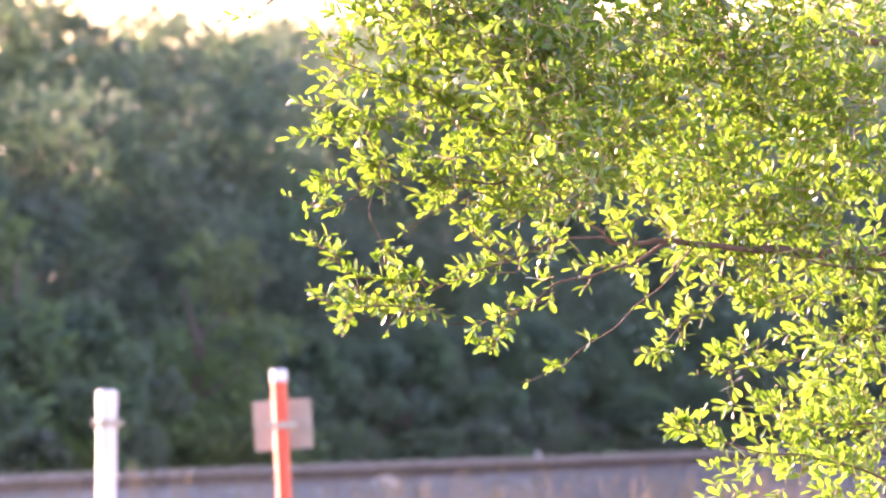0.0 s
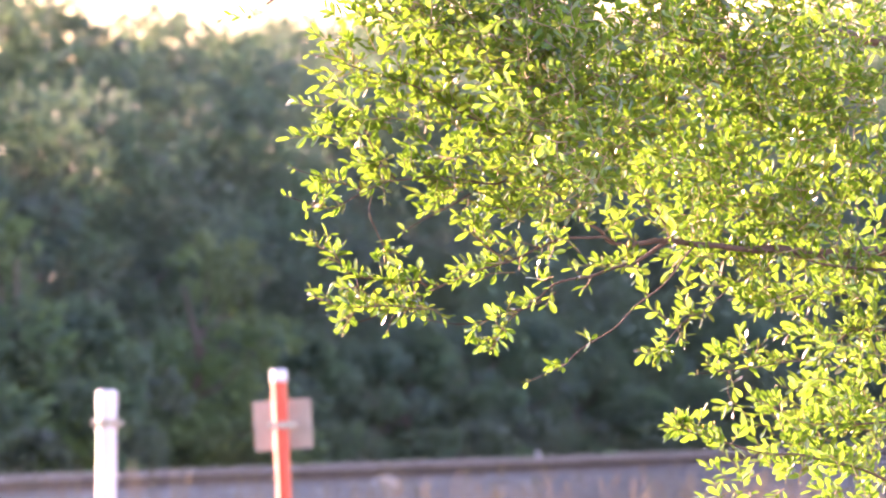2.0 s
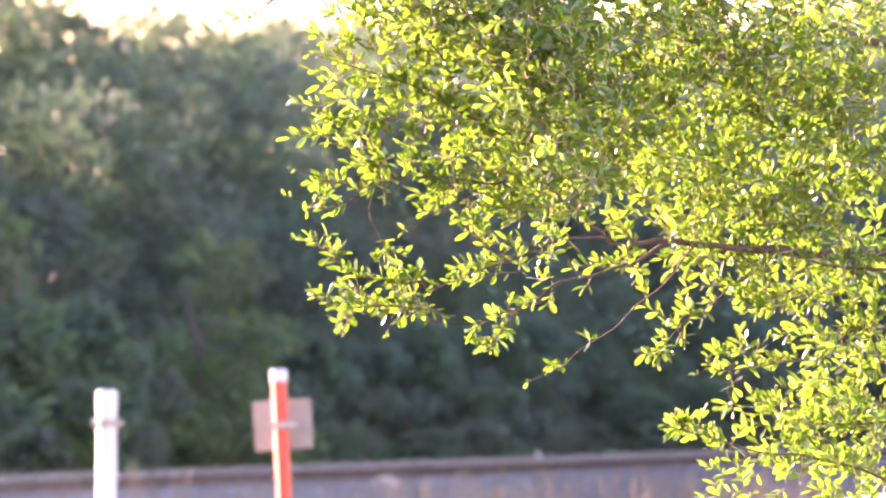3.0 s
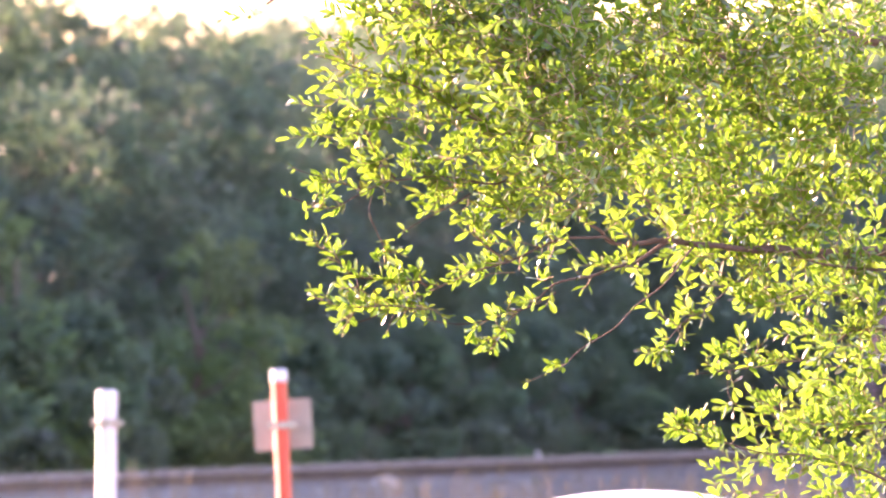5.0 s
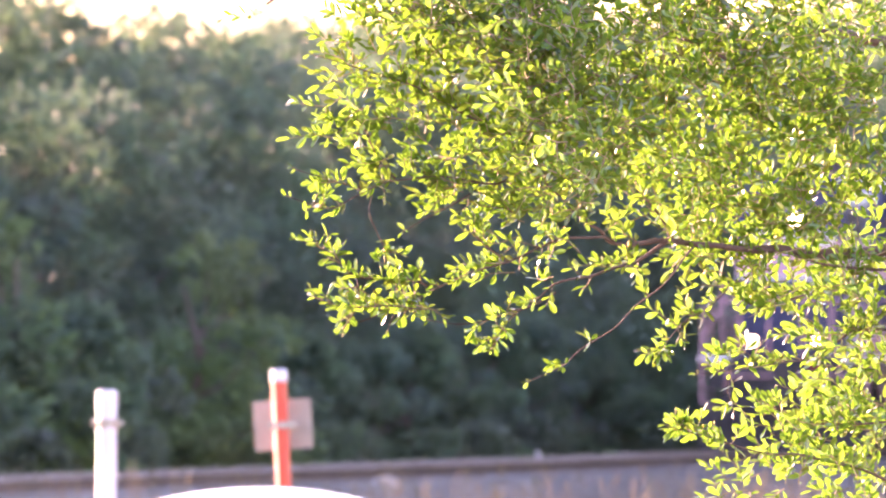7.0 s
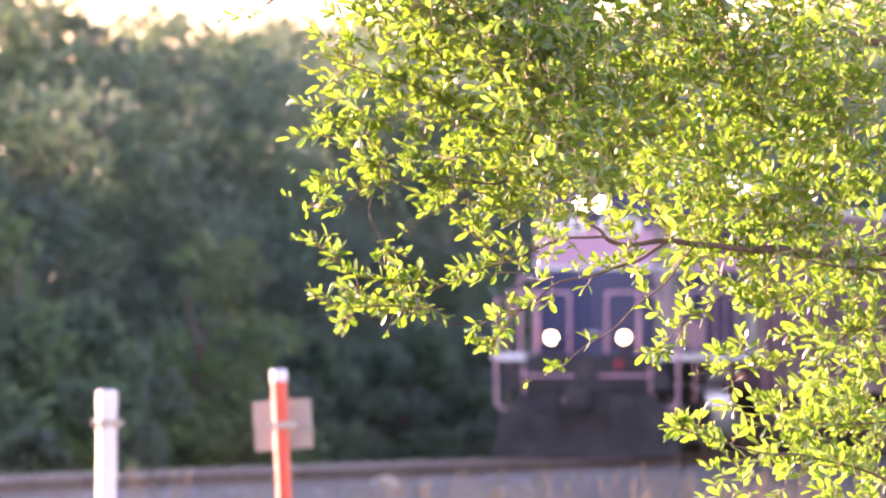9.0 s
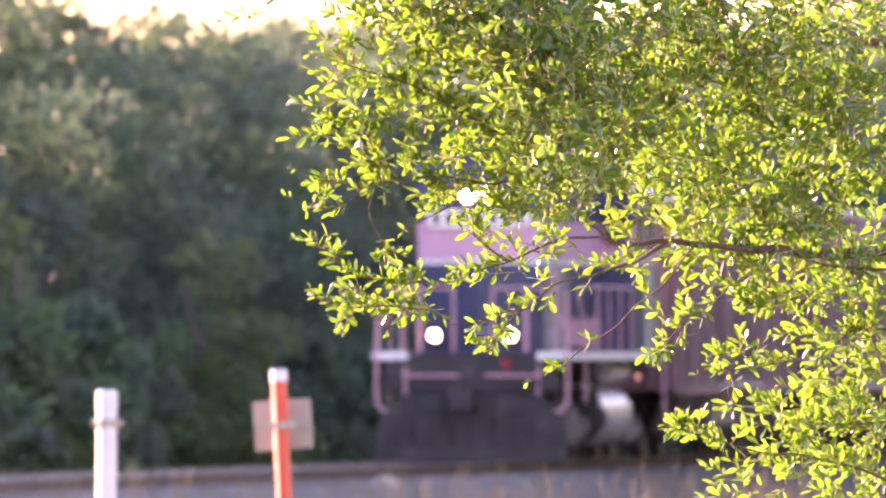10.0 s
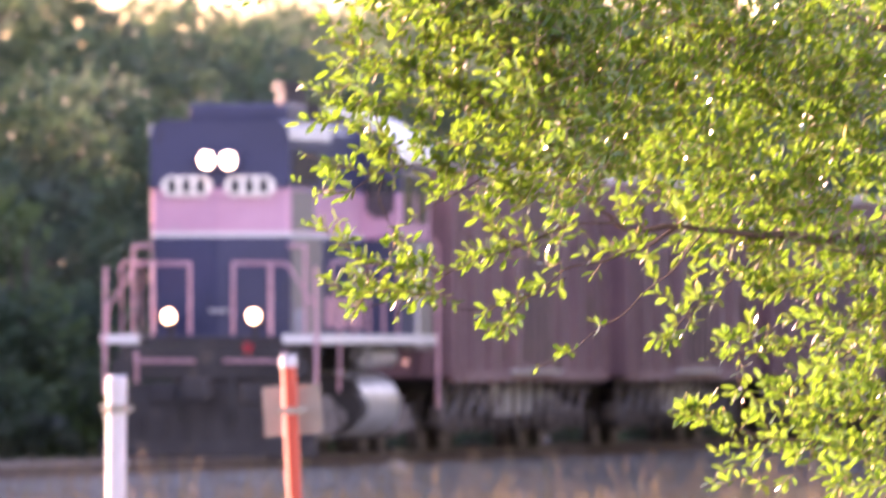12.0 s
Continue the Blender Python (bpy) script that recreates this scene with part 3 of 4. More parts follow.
    branch(0.002, 0.035, (-0.166, 1.804), (-0.172, 1.764), (-0.15, 1.697), (-0.126, 1.664), (-0.106, 1.611))
    branch(0.002, 0.035, (-0.166, 1.818), (-0.246, 1.835), (-0.346, 1.867))
    branch(0.002, 0.06, (0.075, 1.818), (-0.005, 1.774), (-0.086, 1.724))
    branch(0.002, 0.022, (-0.203, 1.611), (-0.199, 1.544), (-0.23, 1.484))
    branch(0.002, 0.022, (-0.045, 1.537), (-0.126, 1.541), (-0.219, 1.537), (-0.291, 1.557))
    branch(0.002, 0.02, (-0.065, 1.604), (-0.059, 1.537), (-0.106, 1.517), (-0.126, 1.484))
    branch(0.002, 0.025, (-0.059, 1.537), (-0.139, 1.517), (-0.226, 1.49))
    branch(0.0025, 0.12, (0.269, 1.57), (0.208, 1.533), (0.128, 1.509), (0.048, 1.497), (-0.025, 1.504))
    branch(0.002, 0.02, (0.202, 1.541), (0.155, 1.497), (0.115, 1.444))
    branch(0.0028, 0.16, (0.6, 1.675), (0.549, 1.617), (0.489, 1.568), (0.409, 1.49), (0.315, 1.429), (0.269, 1.397), (0.208, 1.362))
    branch(0.002, 0.02, (0.703, 1.604), (0.623, 1.537), (0.569, 1.497), (0.526, 1.457), (0.51, 1.421))
    branch(0.003, 0.03, (1.047, 1.49), (0.957, 1.477), (0.89, 1.426), (0.823, 1.407), (0.703, 1.39), (0.609, 1.381))
    branch(0.002, 0.02, (0.756, 1.403), (0.716, 1.43), (0.633, 1.421))
    branch(0.0016, 0.03, (0.676, 1.39), (0.669, 1.35), (0.681, 1.309))
    branch(0.004, 0.022, (1.09, 1.116), (0.957, 1.163), (0.823, 1.19), (0.689, 1.207), (0.609, 1.234), (0.532, 1.261))
    branch(0.003, 0.022, (1.047, 1.27), (0.93, 1.263), (0.836, 1.283), (0.756, 1.319))
    branch(0.003, 0.022, (0.957, 1.196), (0.863, 1.21), (0.783, 1.236))
    branch(0.004, 0.03, (0.355, 1.918), (0.222, 1.924), (0.088, 1.985), (-0.059, 2.051), (-0.192, 2.098), (-0.297, 2.132))
    branch(0.004, 0.03, (0.422, 2.065), (0.289, 2.118), (0.102, 2.172), (-0.072, 2.198), (-0.179, 2.238))
    branch(0.004, 0.04, (0.689, 2.118), (0.529, 2.185), (0.395, 2.132), (0.235, 2.051))
    branch(0.005, 0.05, (1.047, 1.624), (0.89, 1.651), (0.729, 1.677))
    branch(0.003, 0.03, (0.85, 1.57), (0.756, 1.544), (0.689, 1.57))
    branch(0.0025, 0.05, (0.529, 2.265), (0.502, 2.158), (0.462, 2.025), (0.395, 1.931))
    branch(0.0025, 0.05, (0.729, 2.185), (0.676, 2.078), (0.596, 2.011))
    clump(-0.192, 2.038, 0.1, 0.147, 430, 0.05, 0.0)
    clump(-0.112, 2.145, 0.12, 0.107, 600, 0.06, 0.0)
    clump(-0.086, 1.931, 0.147, 0.114, 560, 0.06, 0.0)
    clump(0.061, 2.118, 0.134, 0.134, 900, 0.1, 0.05)
    clump(0.235, 2.145, 0.16, 0.134, 1500, 0.2, -0.12)
    clump(0.302, 1.931, 0.147, 0.147, 1300, 0.2, -0.12)
    clump(0.102, 1.904, 0.147, 0.107, 620, 0.06, 0)
    clump(0.115, 2.238, 0.2, 0.053, 1300, 0.2, -0.12)
    clump(0.609, 2.172, 0.12, 0.08, 1100, 0.25, 0.1)
    clump(0.489, 2.011, 0.16, 0.187, 560, 0.06, -0.05)
    clump(0.529, 2.238, 0.147, 0.053, 600, 0.06, -0.05)
    clump(0.689, 1.931, 0.174, 0.16, 640, 0.06, -0.05)
    clump(0.823, 2.158, 0.16, 0.107, 560, 0.05, -0.08)
    clump(0.983, 2.132, 0.08, 0.147, 560, 0.05, -0.08)
    clump(0.943, 1.958, 0.12, 0.08, 600, 0.06, 0.05)
    clump(0.729, 1.744, 0.174, 0.107, 640, 0.06, 0)
    clump(0.93, 1.731, 0.134, 0.16, 640, 0.07, 0)
    clump(0.596, 1.824, 0.107, 0.094, 480, 0.05, 0)
    clump(0.957, 1.517, 0.12, 0.107, 680, 0.08, 0)
    clump(0.85, 1.584, 0.073, 0.047, 450, 0.05, 0)
    clump(0.983, 1.357, 0.094, 0.094, 760, 0.08, 0)
    clump(0.93, 1.21, 0.147, 0.107, 760, 0.08, 0)
    clump(0.756, 1.13, 0.094, 0.053, 700, 0.06, 0)
    clump(0.997, 1.116, 0.08, 0.053, 1200, 0.2, 0.1)
    clump(0.102, 1.677, 0.067, 0.053, 420, 0.04, 0)
    clump(-0.112, 1.557, 0.073, 0.053, 420, 0.04, 0)
    clump(0.262, 1.744, 0.12, 0.067, 460, 0.06, 0)
    clump(-0.426, 2.252, 0.029, 0.019, 700, 0.03, 0)
    clump(0.142, 1.517, 0.04, 0.047, 380, 0.03, 0)
    clump(0.576, 1.49, 0.033, 0.029, 380, 0.03, 0)
    clump(0.395, 1.851, 0.12, 0.08, 620, 0.1, 0.05)
    clump(0.422, 2.265, 0.267, 0.067, 900, 0.15, 0.05)
    clump(0.796, 2.265, 0.254, 0.067, 800, 0.1, 0)
    clump(0.89, 2.038, 0.16, 0.08, 700, 0.08, 0)
    clump(0.021, 2.319, 0.24, 0.067, 900, 0.2, -0.12)
    clump(0.556, 2.345, 0.468, 0.08, 450, 0.1, 0.05)
    clump(0.623, 2.025, 0.16, 0.107, 600, 0.08, 0.1)
    clump(0.222, 1.824, 0.16, 0.08, 620, 0.1, 0.05)
    clump(0.81, 1.864, 0.2, 0.12, 500, 0.07, 0.1)
    clump(0.342, 1.677, 0.16, 0.053, 260, 0.06, 0)
    clump(0.222, 1.624, 0.094, 0.053, 300, 0.05, 0)
    clump(0.85, 1.624, 0.16, 0.08, 500, 0.07, 0.05)
    clump(0.85, 2.185, 0.2, 0.12, 900, 0.05, 0.05)
    clump(0.623, 2.091, 0.174, 0.147, 500, 0.05, 0.0)
    clump(0.957, 1.824, 0.12, 0.134, 600, 0.06, 0.05)
    clump(0.89, 1.998, 0.16, 0.08, 700, 0.06, 0.05)
    clump(0.743, 1.864, 0.16, 0.134, 500, 0.05, 0.05)
    clump(0.195, 2.172, 0.174, 0.107, 1700, 0.2, -0.12)
    clump(0.302, 1.998, 0.147, 0.16, 1500, 0.2, -0.12)
    clump(0.088, 2.238, 0.174, 0.053, 1500, 0.2, -0.12)
    clump(0.289, 1.838, 0.107, 0.067, 800, 0.2, -0.12)
    clump(0.636, 1.771, 0.147, 0.12, 650, 0.06, 0.2)
    clump(0.823, 1.704, 0.174, 0.12, 600, 0.06, 0.2)
    clump(0.529, 1.824, 0.08, 0.094, 400, 0.05, 0.15)
    clump(0.943, 1.53, 0.107, 0.08, 500, 0.06, 0.15)
    clump(1.017, 1.423, 0.047, 0.094, 1000, 0.06, 0)
    clump(0.689, 1.624, 0.147, 0.053, 420, 0.05, 0.1)
    clump(0.89, 2.118, 0.174, 0.147, 500, 0.06, 0.2)
    clump(0.957, 1.277, 0.107, 0.107, 500, 0.06, 0.15)
    clump(0.436, 2.252, 0.174, 0.04, 1000, 0.1, -0.05)
    clump(0.689, 2.245, 0.16, 0.04, 800, 0.06, 0)
    clump(0.061, 2.252, 0.16, 0.033, 1200, 0.15, -0.1)
    clump(0.262, 2.105, 0.107, 0.12, 1000, 0.15, -0.15)
    # unseen dense leaves added on the bough overhead, to shade the crown's upper middle
    clump(-0.22, 2.55, 0.42, 0.22, 1500, 0.25, 0.55)
    # the rest of the crown, above and beyond the view
    for _ in range(1150):
        d = Vector((rng.gauss(0, 1), rng.gauss(0, 1), rng.gauss(0, 1))).normalized() * rng.uniform(0.55, 1.0)
        p = Vector((2.9 + d.x * 1.8, 31.1 + d.y * 1.4, 2.35 + d.z * 1.9))
        if p.x < 1.3 and p.z < 2.4:
            continue
        shoot(p, wild(d * 0.8, 0.6), rng.uniform(0.1, 0.18), rng.randint(7, 11), 0.043)
    mesh_part("twig", *gather(twigs), TWIG, oak, "thin tan twigs", "stuff")
    shapes = [leaf_mesh(rng) for _ in range(6)]
    near = sorted(range(len(leaves)), key=lambda i: leaves[i].translation.y + base.y + (40 if leaves[i].translation.x + base.x > 1.1 or leaves[i].translation.z + base.z > 2.3 else 0))
    single = set(near[:300])
    verts, faces = [], []
    for j, m in enumerate(leaves):
        if j in single:
            continue
        vs, fs = shapes[j % 6]
        k = len(verts)
        verts.extend(m @ Vector(v) for v in vs)
        faces.extend(tuple(i + k for i in f) for f in fs)
    mesh_part("leaves", verts, faces, LEAF, oak, "many small glossy yellow-green leaves", "stuff")
    datas = []
    for vs, fs in shapes:
        data = bpy.data.meshes.new("leaf")
        data.from_pydata(vs, [], fs)
        data.materials.append(LEAF_SINGLE)
        datas.append(data)
    for j in sorted(single):
        ob = new("leaf", datas[j % 6])
        ob.parent = oak
        ob.matrix_basis = leaves[j]


build_oak()


# ---- rolling stock: x across, y backwards from the nose, z up from the rail ----
def wheelset(parent, y, r):
    bm = bmesh.new()
    rod(bm, (-0.95, 0, 0), (0.95, 0, 0), 0.08, sides=10)
    for x in (-0.72, 0.72):
        o = 1 if x > 0 else -1
        rod(bm, (x - 0.06 * o, 0, 0), (x + 0.07 * o, 0, 0), r, sides=28)
        rod(bm, (x - 0.085 * o, 0, 0), (x - 0.055 * o, 0, 0), r + 0.028, sides=28)
        rod(bm, (x + 0.07 * o, 0, 0), (x + 0.1 * o, 0, 0), r * 0.35, sides=14)
        for k in range(5):
            a = k * 1.2566
            box(bm, x + 0.065 * o - 0.012, x + 0.065 * o + 0.012, math.cos(a) * r * 0.6 - 0.05, math.cos(a) * r * 0.6 + 0.05, math.sin(a) * r * 0.6 - 0.05, math.sin(a) * r * 0.6 + 0.05, 0.01)
    ob = part("wheelset", bm, STEEL, parent, "steel axle with two worn wheels")
    ob.matrix_basis = pose(0, y, r + RAIL_Z)
    WHEELS.append((ob, y, r))
    return ob


WHEELS = []


def truck(parent, y, base, r):
    """A two-axle truck: side frames with springs and axle boxes, a bolster, two wheelsets."""
    bm = bmesh.new()
    box(bm, -1.0, 1.0, y - 0.25, y + 0.25, 0.42, 0.72, 0.03)
    bolster = part("truck_bolster", bm, BLACK, parent)
    for o in (-1, 1):
        bm = bmesh.new()
        h = base / 2
        pts = [(-h - 0.3, 0.62), (-h - 0.3, 0.42), (-h + 0.3, 0.38), (-0.55, 0.22), (0.55, 0.22), (h - 0.3, 0.38), (h + 0.3, 0.42), (h + 0.3, 0.62), (0.6, 0.82), (-0.6, 0.82)]
        outline(bm, pts, -0.07, 0.07)
        bmesh.ops.bevel(bm, geom=bm.edges[:], offset=0.025, segments=2, affect="EDGES")
        for k in (-0.28, 0.0, 0.28):
            rod(bm, (k, -0.1, 0.3), (k, -0.1, 0.6), 0.1, sides=12)
        for k in (-h, h):
            box(bm, k - 0.17, k + 0.17, -0.14, 0.1, 0.34, 0.66, 0.03)
            rod(bm, (k, -0.2, r), (k, -0.1, r), 0.11, sides=14)
        rod(bm, (-h * 0.55, -0.11, 0.78), (-h * 0.55, -0.11, 0.4), 0.055, sides=10)
        bmesh.ops.transform(bm, matrix=Matrix.Translation((o * 1.03, y, RAIL_Z)) @ Matrix.Rotation(o * math.pi / 2, 4, "Z"), verts=bm.verts)
        part("side_frame", bm, DUSTY, bolster, "dusty cast truck side frame")
    for k in (-base / 2, base / 2):
        wheelset(parent, y + k, r)


def coupler(parent, y, way):
    bm = bmesh.new()
    box(bm, -0.11, 0.11, min(y, y + way * 0.7), max(y, y + way * 0.7), 0.78, 0.98, 0.02)
    box(bm, -0.2, 0.14, min(y + way * 0.6, y + way * 0.95), max(y + way * 0.6, y + way * 0.95), 0.72, 1.04, 0.05)
    return part("coupler", bm, BLACK, parent, "cast knuckle coupler")


def digits_board(parent, x, y, z):
    """A lit number board; what stands on it is shown as bars."""
    bm = bmesh.new()
    box(bm, x - 0.34, x + 0.34, y - 0.05, y + 0.07, z - 0.135, z + 0.135, 0.0)
    bmesh.ops.bevel(bm, geom=[e for e in bm.edges if abs(e.verts[0].co.y - e.verts[1].co.y) > 0.03], offset=0.06, segments=3, affect="EDGES")
    b = part("number_board", bm, BOARD, parent, "pale number board with dark bars")
    for k in (-0.2, 0.0, 0.2):
        bm = bmesh.new()
        box(bm, x + k - 0.062, x + k + 0.062, y - 0.058, y - 0.046, z - 0.095, z + 0.095, 0.004)
        part("bar", bm, INK, b)


LOCO_LEN = 9.3


def build_locomotive():
    loco = thing("locomotive", Matrix.Identity(4), "blue and pink diesel switcher locomotive with lit headlights", "locomotive")
    deck = 1.63
    # frame, deck and front end
    bm = bmesh.new()
    box(bm, -1.5, 1.5, 0.75, 9.1, deck - 0.14, deck - 0.03, 0.02)
    part("deck", bm, BLACK, loco, "dark walkway deck")
    for x0, x1 in ((-1.48, -1.0), (1.0, 1.5)):
        bm = bmesh.new()
        box(bm, x0, x1, 0.7, 0.76, deck - 0.12, deck, 0.012)
        part("sill_plate", bm, CREAM, loco, "off-white end sill plate")
    for x in (-1.53, 1.53):
        bm = bmesh.new()
        box(bm, x - 0.025, x + 0.025, 0.77, 9.1, deck - 0.12, deck, 0.01)
        part("side_sill", bm, CREAM, loco, "off-white side sill")
    bm = bmesh.new()
    box(bm, -0.55, 0.55, 0.9, 9.0, 0.95, deck - 0.15, 0.03)
    part("underframe", bm, BLACK, loco, "sooty underframe")
    bm = bmesh.new()
    box(bm, -1.25, 1.25, 0.72, 0.84, 1.02, deck - 0.15, 0.02)
    part("end_plate", bm, BLACK, loco, "dark end plate above the pilot")
    # pilot: broad bevelled plate with a lip
    bm = bmesh.new()
    outline(bm, [(-1.5, -0.02), (1.5, -0.02), (1.42, 0.62), (1.05, 0.98), (-1.05, 0.98), (-1.42, 0.62)], 0.6, 0.7)
    bmesh.ops.bevel(bm, geom=bm.edges[:], offset=0.02, segments=2, affect="EDGES")
    box(bm, -1.5, 1.5, 0.5, 0.62, -0.04, 0.16, 0.02)
    for k in range(-4, 5):
        box(bm, k * 0.3 - 0.02, k * 0.3 + 0.02, 0.56, 0.62, 0.2, 0.6, 0.008)
    part("pilot", bm, BLACK, loco, "black steel pilot plate")
    coupler(loco, 0.75, -1)
    coupler(loco, LOCO_LEN - 0.75, 1)
    for x in (-0.62, 0.62):
        bm = bmesh.new()
        pipe(bm, [(x - 0.42, 0.62, 1.26), (x - 0.38, 0.55, 1.27), (x + 0.38, 0.55, 1.27), (x + 0.42, 0.62, 1.26)], 0.018)
        part("uncoupling_bar", bm, RAILPINK, loco)
        bm = bmesh.new()
        box(bm, x - 0.2, x + 0.2, 0.56, 0.72, 0.68, 0.96, 0.05)
        part("draft_pocket", bm, BLACK, loco)
        bm = bmesh.new()
        pipe(bm, [(x * 0.55, 0.7, 1.05), (x * 0.55, 0.45, 0.95), (x * 0.6, 0.42, 0.62), (x * 0.62, 0.5, 0.45)], 0.028)
        part("air_hose", bm, RUBBER, loco)
    # corner steps with grab loops
    for o in (-1, 1):
        steps = None
        bm = bmesh.new()
        pipe(bm, [(o * 1.46, 0.72, 2.55), (o * 1.47, 0.7, 1.7), (o * 1.47, 0.7, 0.85), (o * 1.38, 0.7, 0.74), (o * 1.12, 0.7, 0.74), (o * 1.03, 0.7, 0.85), (o * 1.03, 0.7, 1.4)], 0.026)
        steps = part("step_frame", bm, RAILPINK, loco, "pinkish grab loop round the corner steps")
        for z in (0.8, 1.1, 1.38):
            bm = bmesh.new()
            box(bm, min(o * 1.05, o * 1.5), max(o * 1.05, o * 1.5), 0.72, 1.05, z - 0.02, z + 0.02, 0.008)
            part("step", bm, BLACK, steps)
        bm = bmesh.new()
        rod(bm, (o * 1.2, 0.62, 1.18), (o * 1.2, 0.8, 1.18), 0.16, sides=18)
        part("brake_cylinder", bm, BLACK, loco)
        # end handrails, with the sloping stair rail
        bm = bmesh.new()
        pipe(bm, [(o * 0.3, 0.78, deck), (o * 0.3, 0.78, 2.6), (o * 0.95, 0.78, 2.6), (o * 1.06, 0.78, 2.58), (o * 1.44, 0.8, 2.0), (o * 1.47, 0.8, 1.62)], 0.021)
        rod(bm, (o * 0.82, 0.78, deck), (o * 0.82, 0.78, 2.6), 0.032, sides=8)
        part("end_handrail", bm, RAILPINK, loco, "pinkish tubular handrail")
        bm = bmesh.new()
        pipe(bm, [(o * 1.52, 2.05, 0.85), (o * 1.52, 2.05, 1.95), (o * 1.47, 1.72, 2.5), (o * 1.47, 1.82, 2.61), (o * 1.5, 2.1, 2.63), (o * 1.5, 6.4, 2.63)], 0.02)
        for y in np.arange(3.2, 6.4, 1.05):
            rod(bm, (o * 1.5, y, deck), (o * 1.5, y, 2.62), 0.018, sides=6)
        part("side_handrail", bm, RAILPINK, loco, "pinkish walkway handrail")
        bm = bmesh.new()
        pipe(bm, [(o * 1.2, 1.3, deck), (o * 1.2, 1.3, 2.84), (o * 0.96, 1.3, 2.84)], 0.024)
        part("grab_iron", bm, RAILPINK, loco)
    # hood in painted bands with a chamfered, rounded top
    y0, y1, w = 1.25, 6.5, 0.97

    def band(name, z0, z1, mat, label):
        """One painted course of the hood, its nose slightly peaked in the middle."""
        bm = bmesh.new()
        plan = [(0.0, y0), (w - 0.07, y0 + 0.09), (w - 0.02, y0 + 0.11), (w, y0 + 0.17), (w, y1), (-w, y1), (-w, y0 + 0.17), (-w + 0.02, y0 + 0.11), (-w + 0.07, y0 + 0.09)]
        low = [bm.verts.new((x, y, z0)) for x, y in plan]
        high = [bm.verts.new((x, y, z1)) for x, y in plan]
        bm.faces.new(low)
        bm.faces.new(list(reversed(high)))
        for i in range(len(plan)):
            k = (i + 1) % len(plan)
            bm.faces.new((low[i], low[k], high[k], high[i]))
        bmesh.ops.recalc_face_normals(bm, faces=bm.faces)
        return part(name, bm, mat, loco, label)

    band("lower_hood", deck - 0.03, 2.97, BLUE, "blue lower hood end")
    band("hood_stripe", 2.97, 3.03, CREAM, "thin off-white stripe")
    band("middle_hood", 3.03, 3.63, PINK, "pink painted hood band")
    bm = bmesh.new()
    outline(bm, [(-w, 3.63), (w, 3.63), (w, 4.4), (w - 0.05, 4.5), (w - 0.16, 4.57), (-w + 0.16, 4.57), (-w + 0.05, 4.5), (-w, 4.4)], y0 + 0.05, y1)
    top = part("upper_hood", bm, BLUE, loco, "blue upper hood with rounded shoulders")
    for o in (-1, 1):
        # a plain beige-grey panel behind the nose, then doors with upright louvres
        bm = bmesh.new()
        box(bm, o * w - 0.02, o * w + 0.014, y0 + 0.22, y0 + 2.3, deck + 0.02, 2.95, 0.008)
        panel = part("side_panel", bm, BEIGEGREY, loco, "beige-grey side panel")
        bm = bmesh.new()
        box(bm, o * w - 0.02, o * w + 0.02, y0 + 0.35, y0 + 1.1, deck + 0.05, 1.98, 0.006)
        part("access_cover", bm, GREYSIDE, panel, "grey access cover")
        bm = bmesh.new()
        box(bm, o * w - 0.02, o * w + 0.012, y0 + 0.22, y0 + 1.75, 3.06, 3.6, 0.006)
        part("upper_panel", bm, BEIGEGREY, loco, "grey-pink upper side panel")
        for k in range(3):
            a = y0 + 2.35 + k * 0.96
            bm = bmesh.new()
            box(bm, o * w - 0.02, o * w + 0.02, a + 0.03, a + 0.92, deck + 0.06, 2.9, 0.012)
            d = part("hood_door", bm, BLUE, loco, "dull blue hood side door")
            bm = bmesh.new()
            box(bm, o * w - 0.025, o * w + 0.035, a + 0.8, a + 0.85, 2.3, 2.46, 0.008)
            part("door_latch", bm, STEEL, d)
            for j in range(6):
                bm = bmesh.new()
                box(bm, o * w - 0.02, o * w + 0.036, a + 0.08 + j * 0.14, a + 0.15 + j * 0.14, deck + 0.1, 2.15, 0.004)
                part("louvre", bm, RAILPINK, d, "pale upright louvre")
        # cream strip painted along the shoulder where light catches the hood
        bm = bmesh.new()
        box(bm, o * (w + 0.004) - 0.012, o * (w + 0.004) + 0.012, y0 + 0.06, y0 + 2.9, 4.3, 4.5, 0.006)
        part("shoulder_light", bm, CREAM, loco, "pale strip painted as light on the hood shoulder")
        bm = bmesh.new()
        box(bm, o * (w + 0.004) - 0.012, o * (w + 0.004) + 0.012, y0 + 0.3, y0 + 2.0, 3.72, 4.15, 0.006)
        g = part("radiator_shutter", bm, BLACK, loco, "dark radiator shutter")
        for j in range(8):
            bm = bmesh.new()
            box(bm, o * w - 0.01, o * w + 0.035, y0 + 0.32, y0 + 1.98, 3.74 + j * 0.05, 3.755 + j * 0.05, 0.0)
            part("slat", bm, STEEL, g)
        # fuel tank fittings and reservoirs
        bm = bmesh.new()
        rod(bm, (o * 1.18, 5.3, 1.33), (o * 1.18, 7.2, 1.33), 0.15, sides=20)
        part("air_reservoir", bm, TANKGREY, loco, "grey cylindrical air reservoir")
    bm = bmesh.new()
    rod(bm, (0.85, 4.9, 0.66), (0.85, 7.4, 0.66), 0.47, sides=36)
    rod(bm, (-0.85, 4.9, 0.66), (-0.85, 7.4, 0.66), 0.47, sides=36)
    box(bm, -0.85, 0.85, 4.9, 7.4, 0.2, 1.12, 0.02)
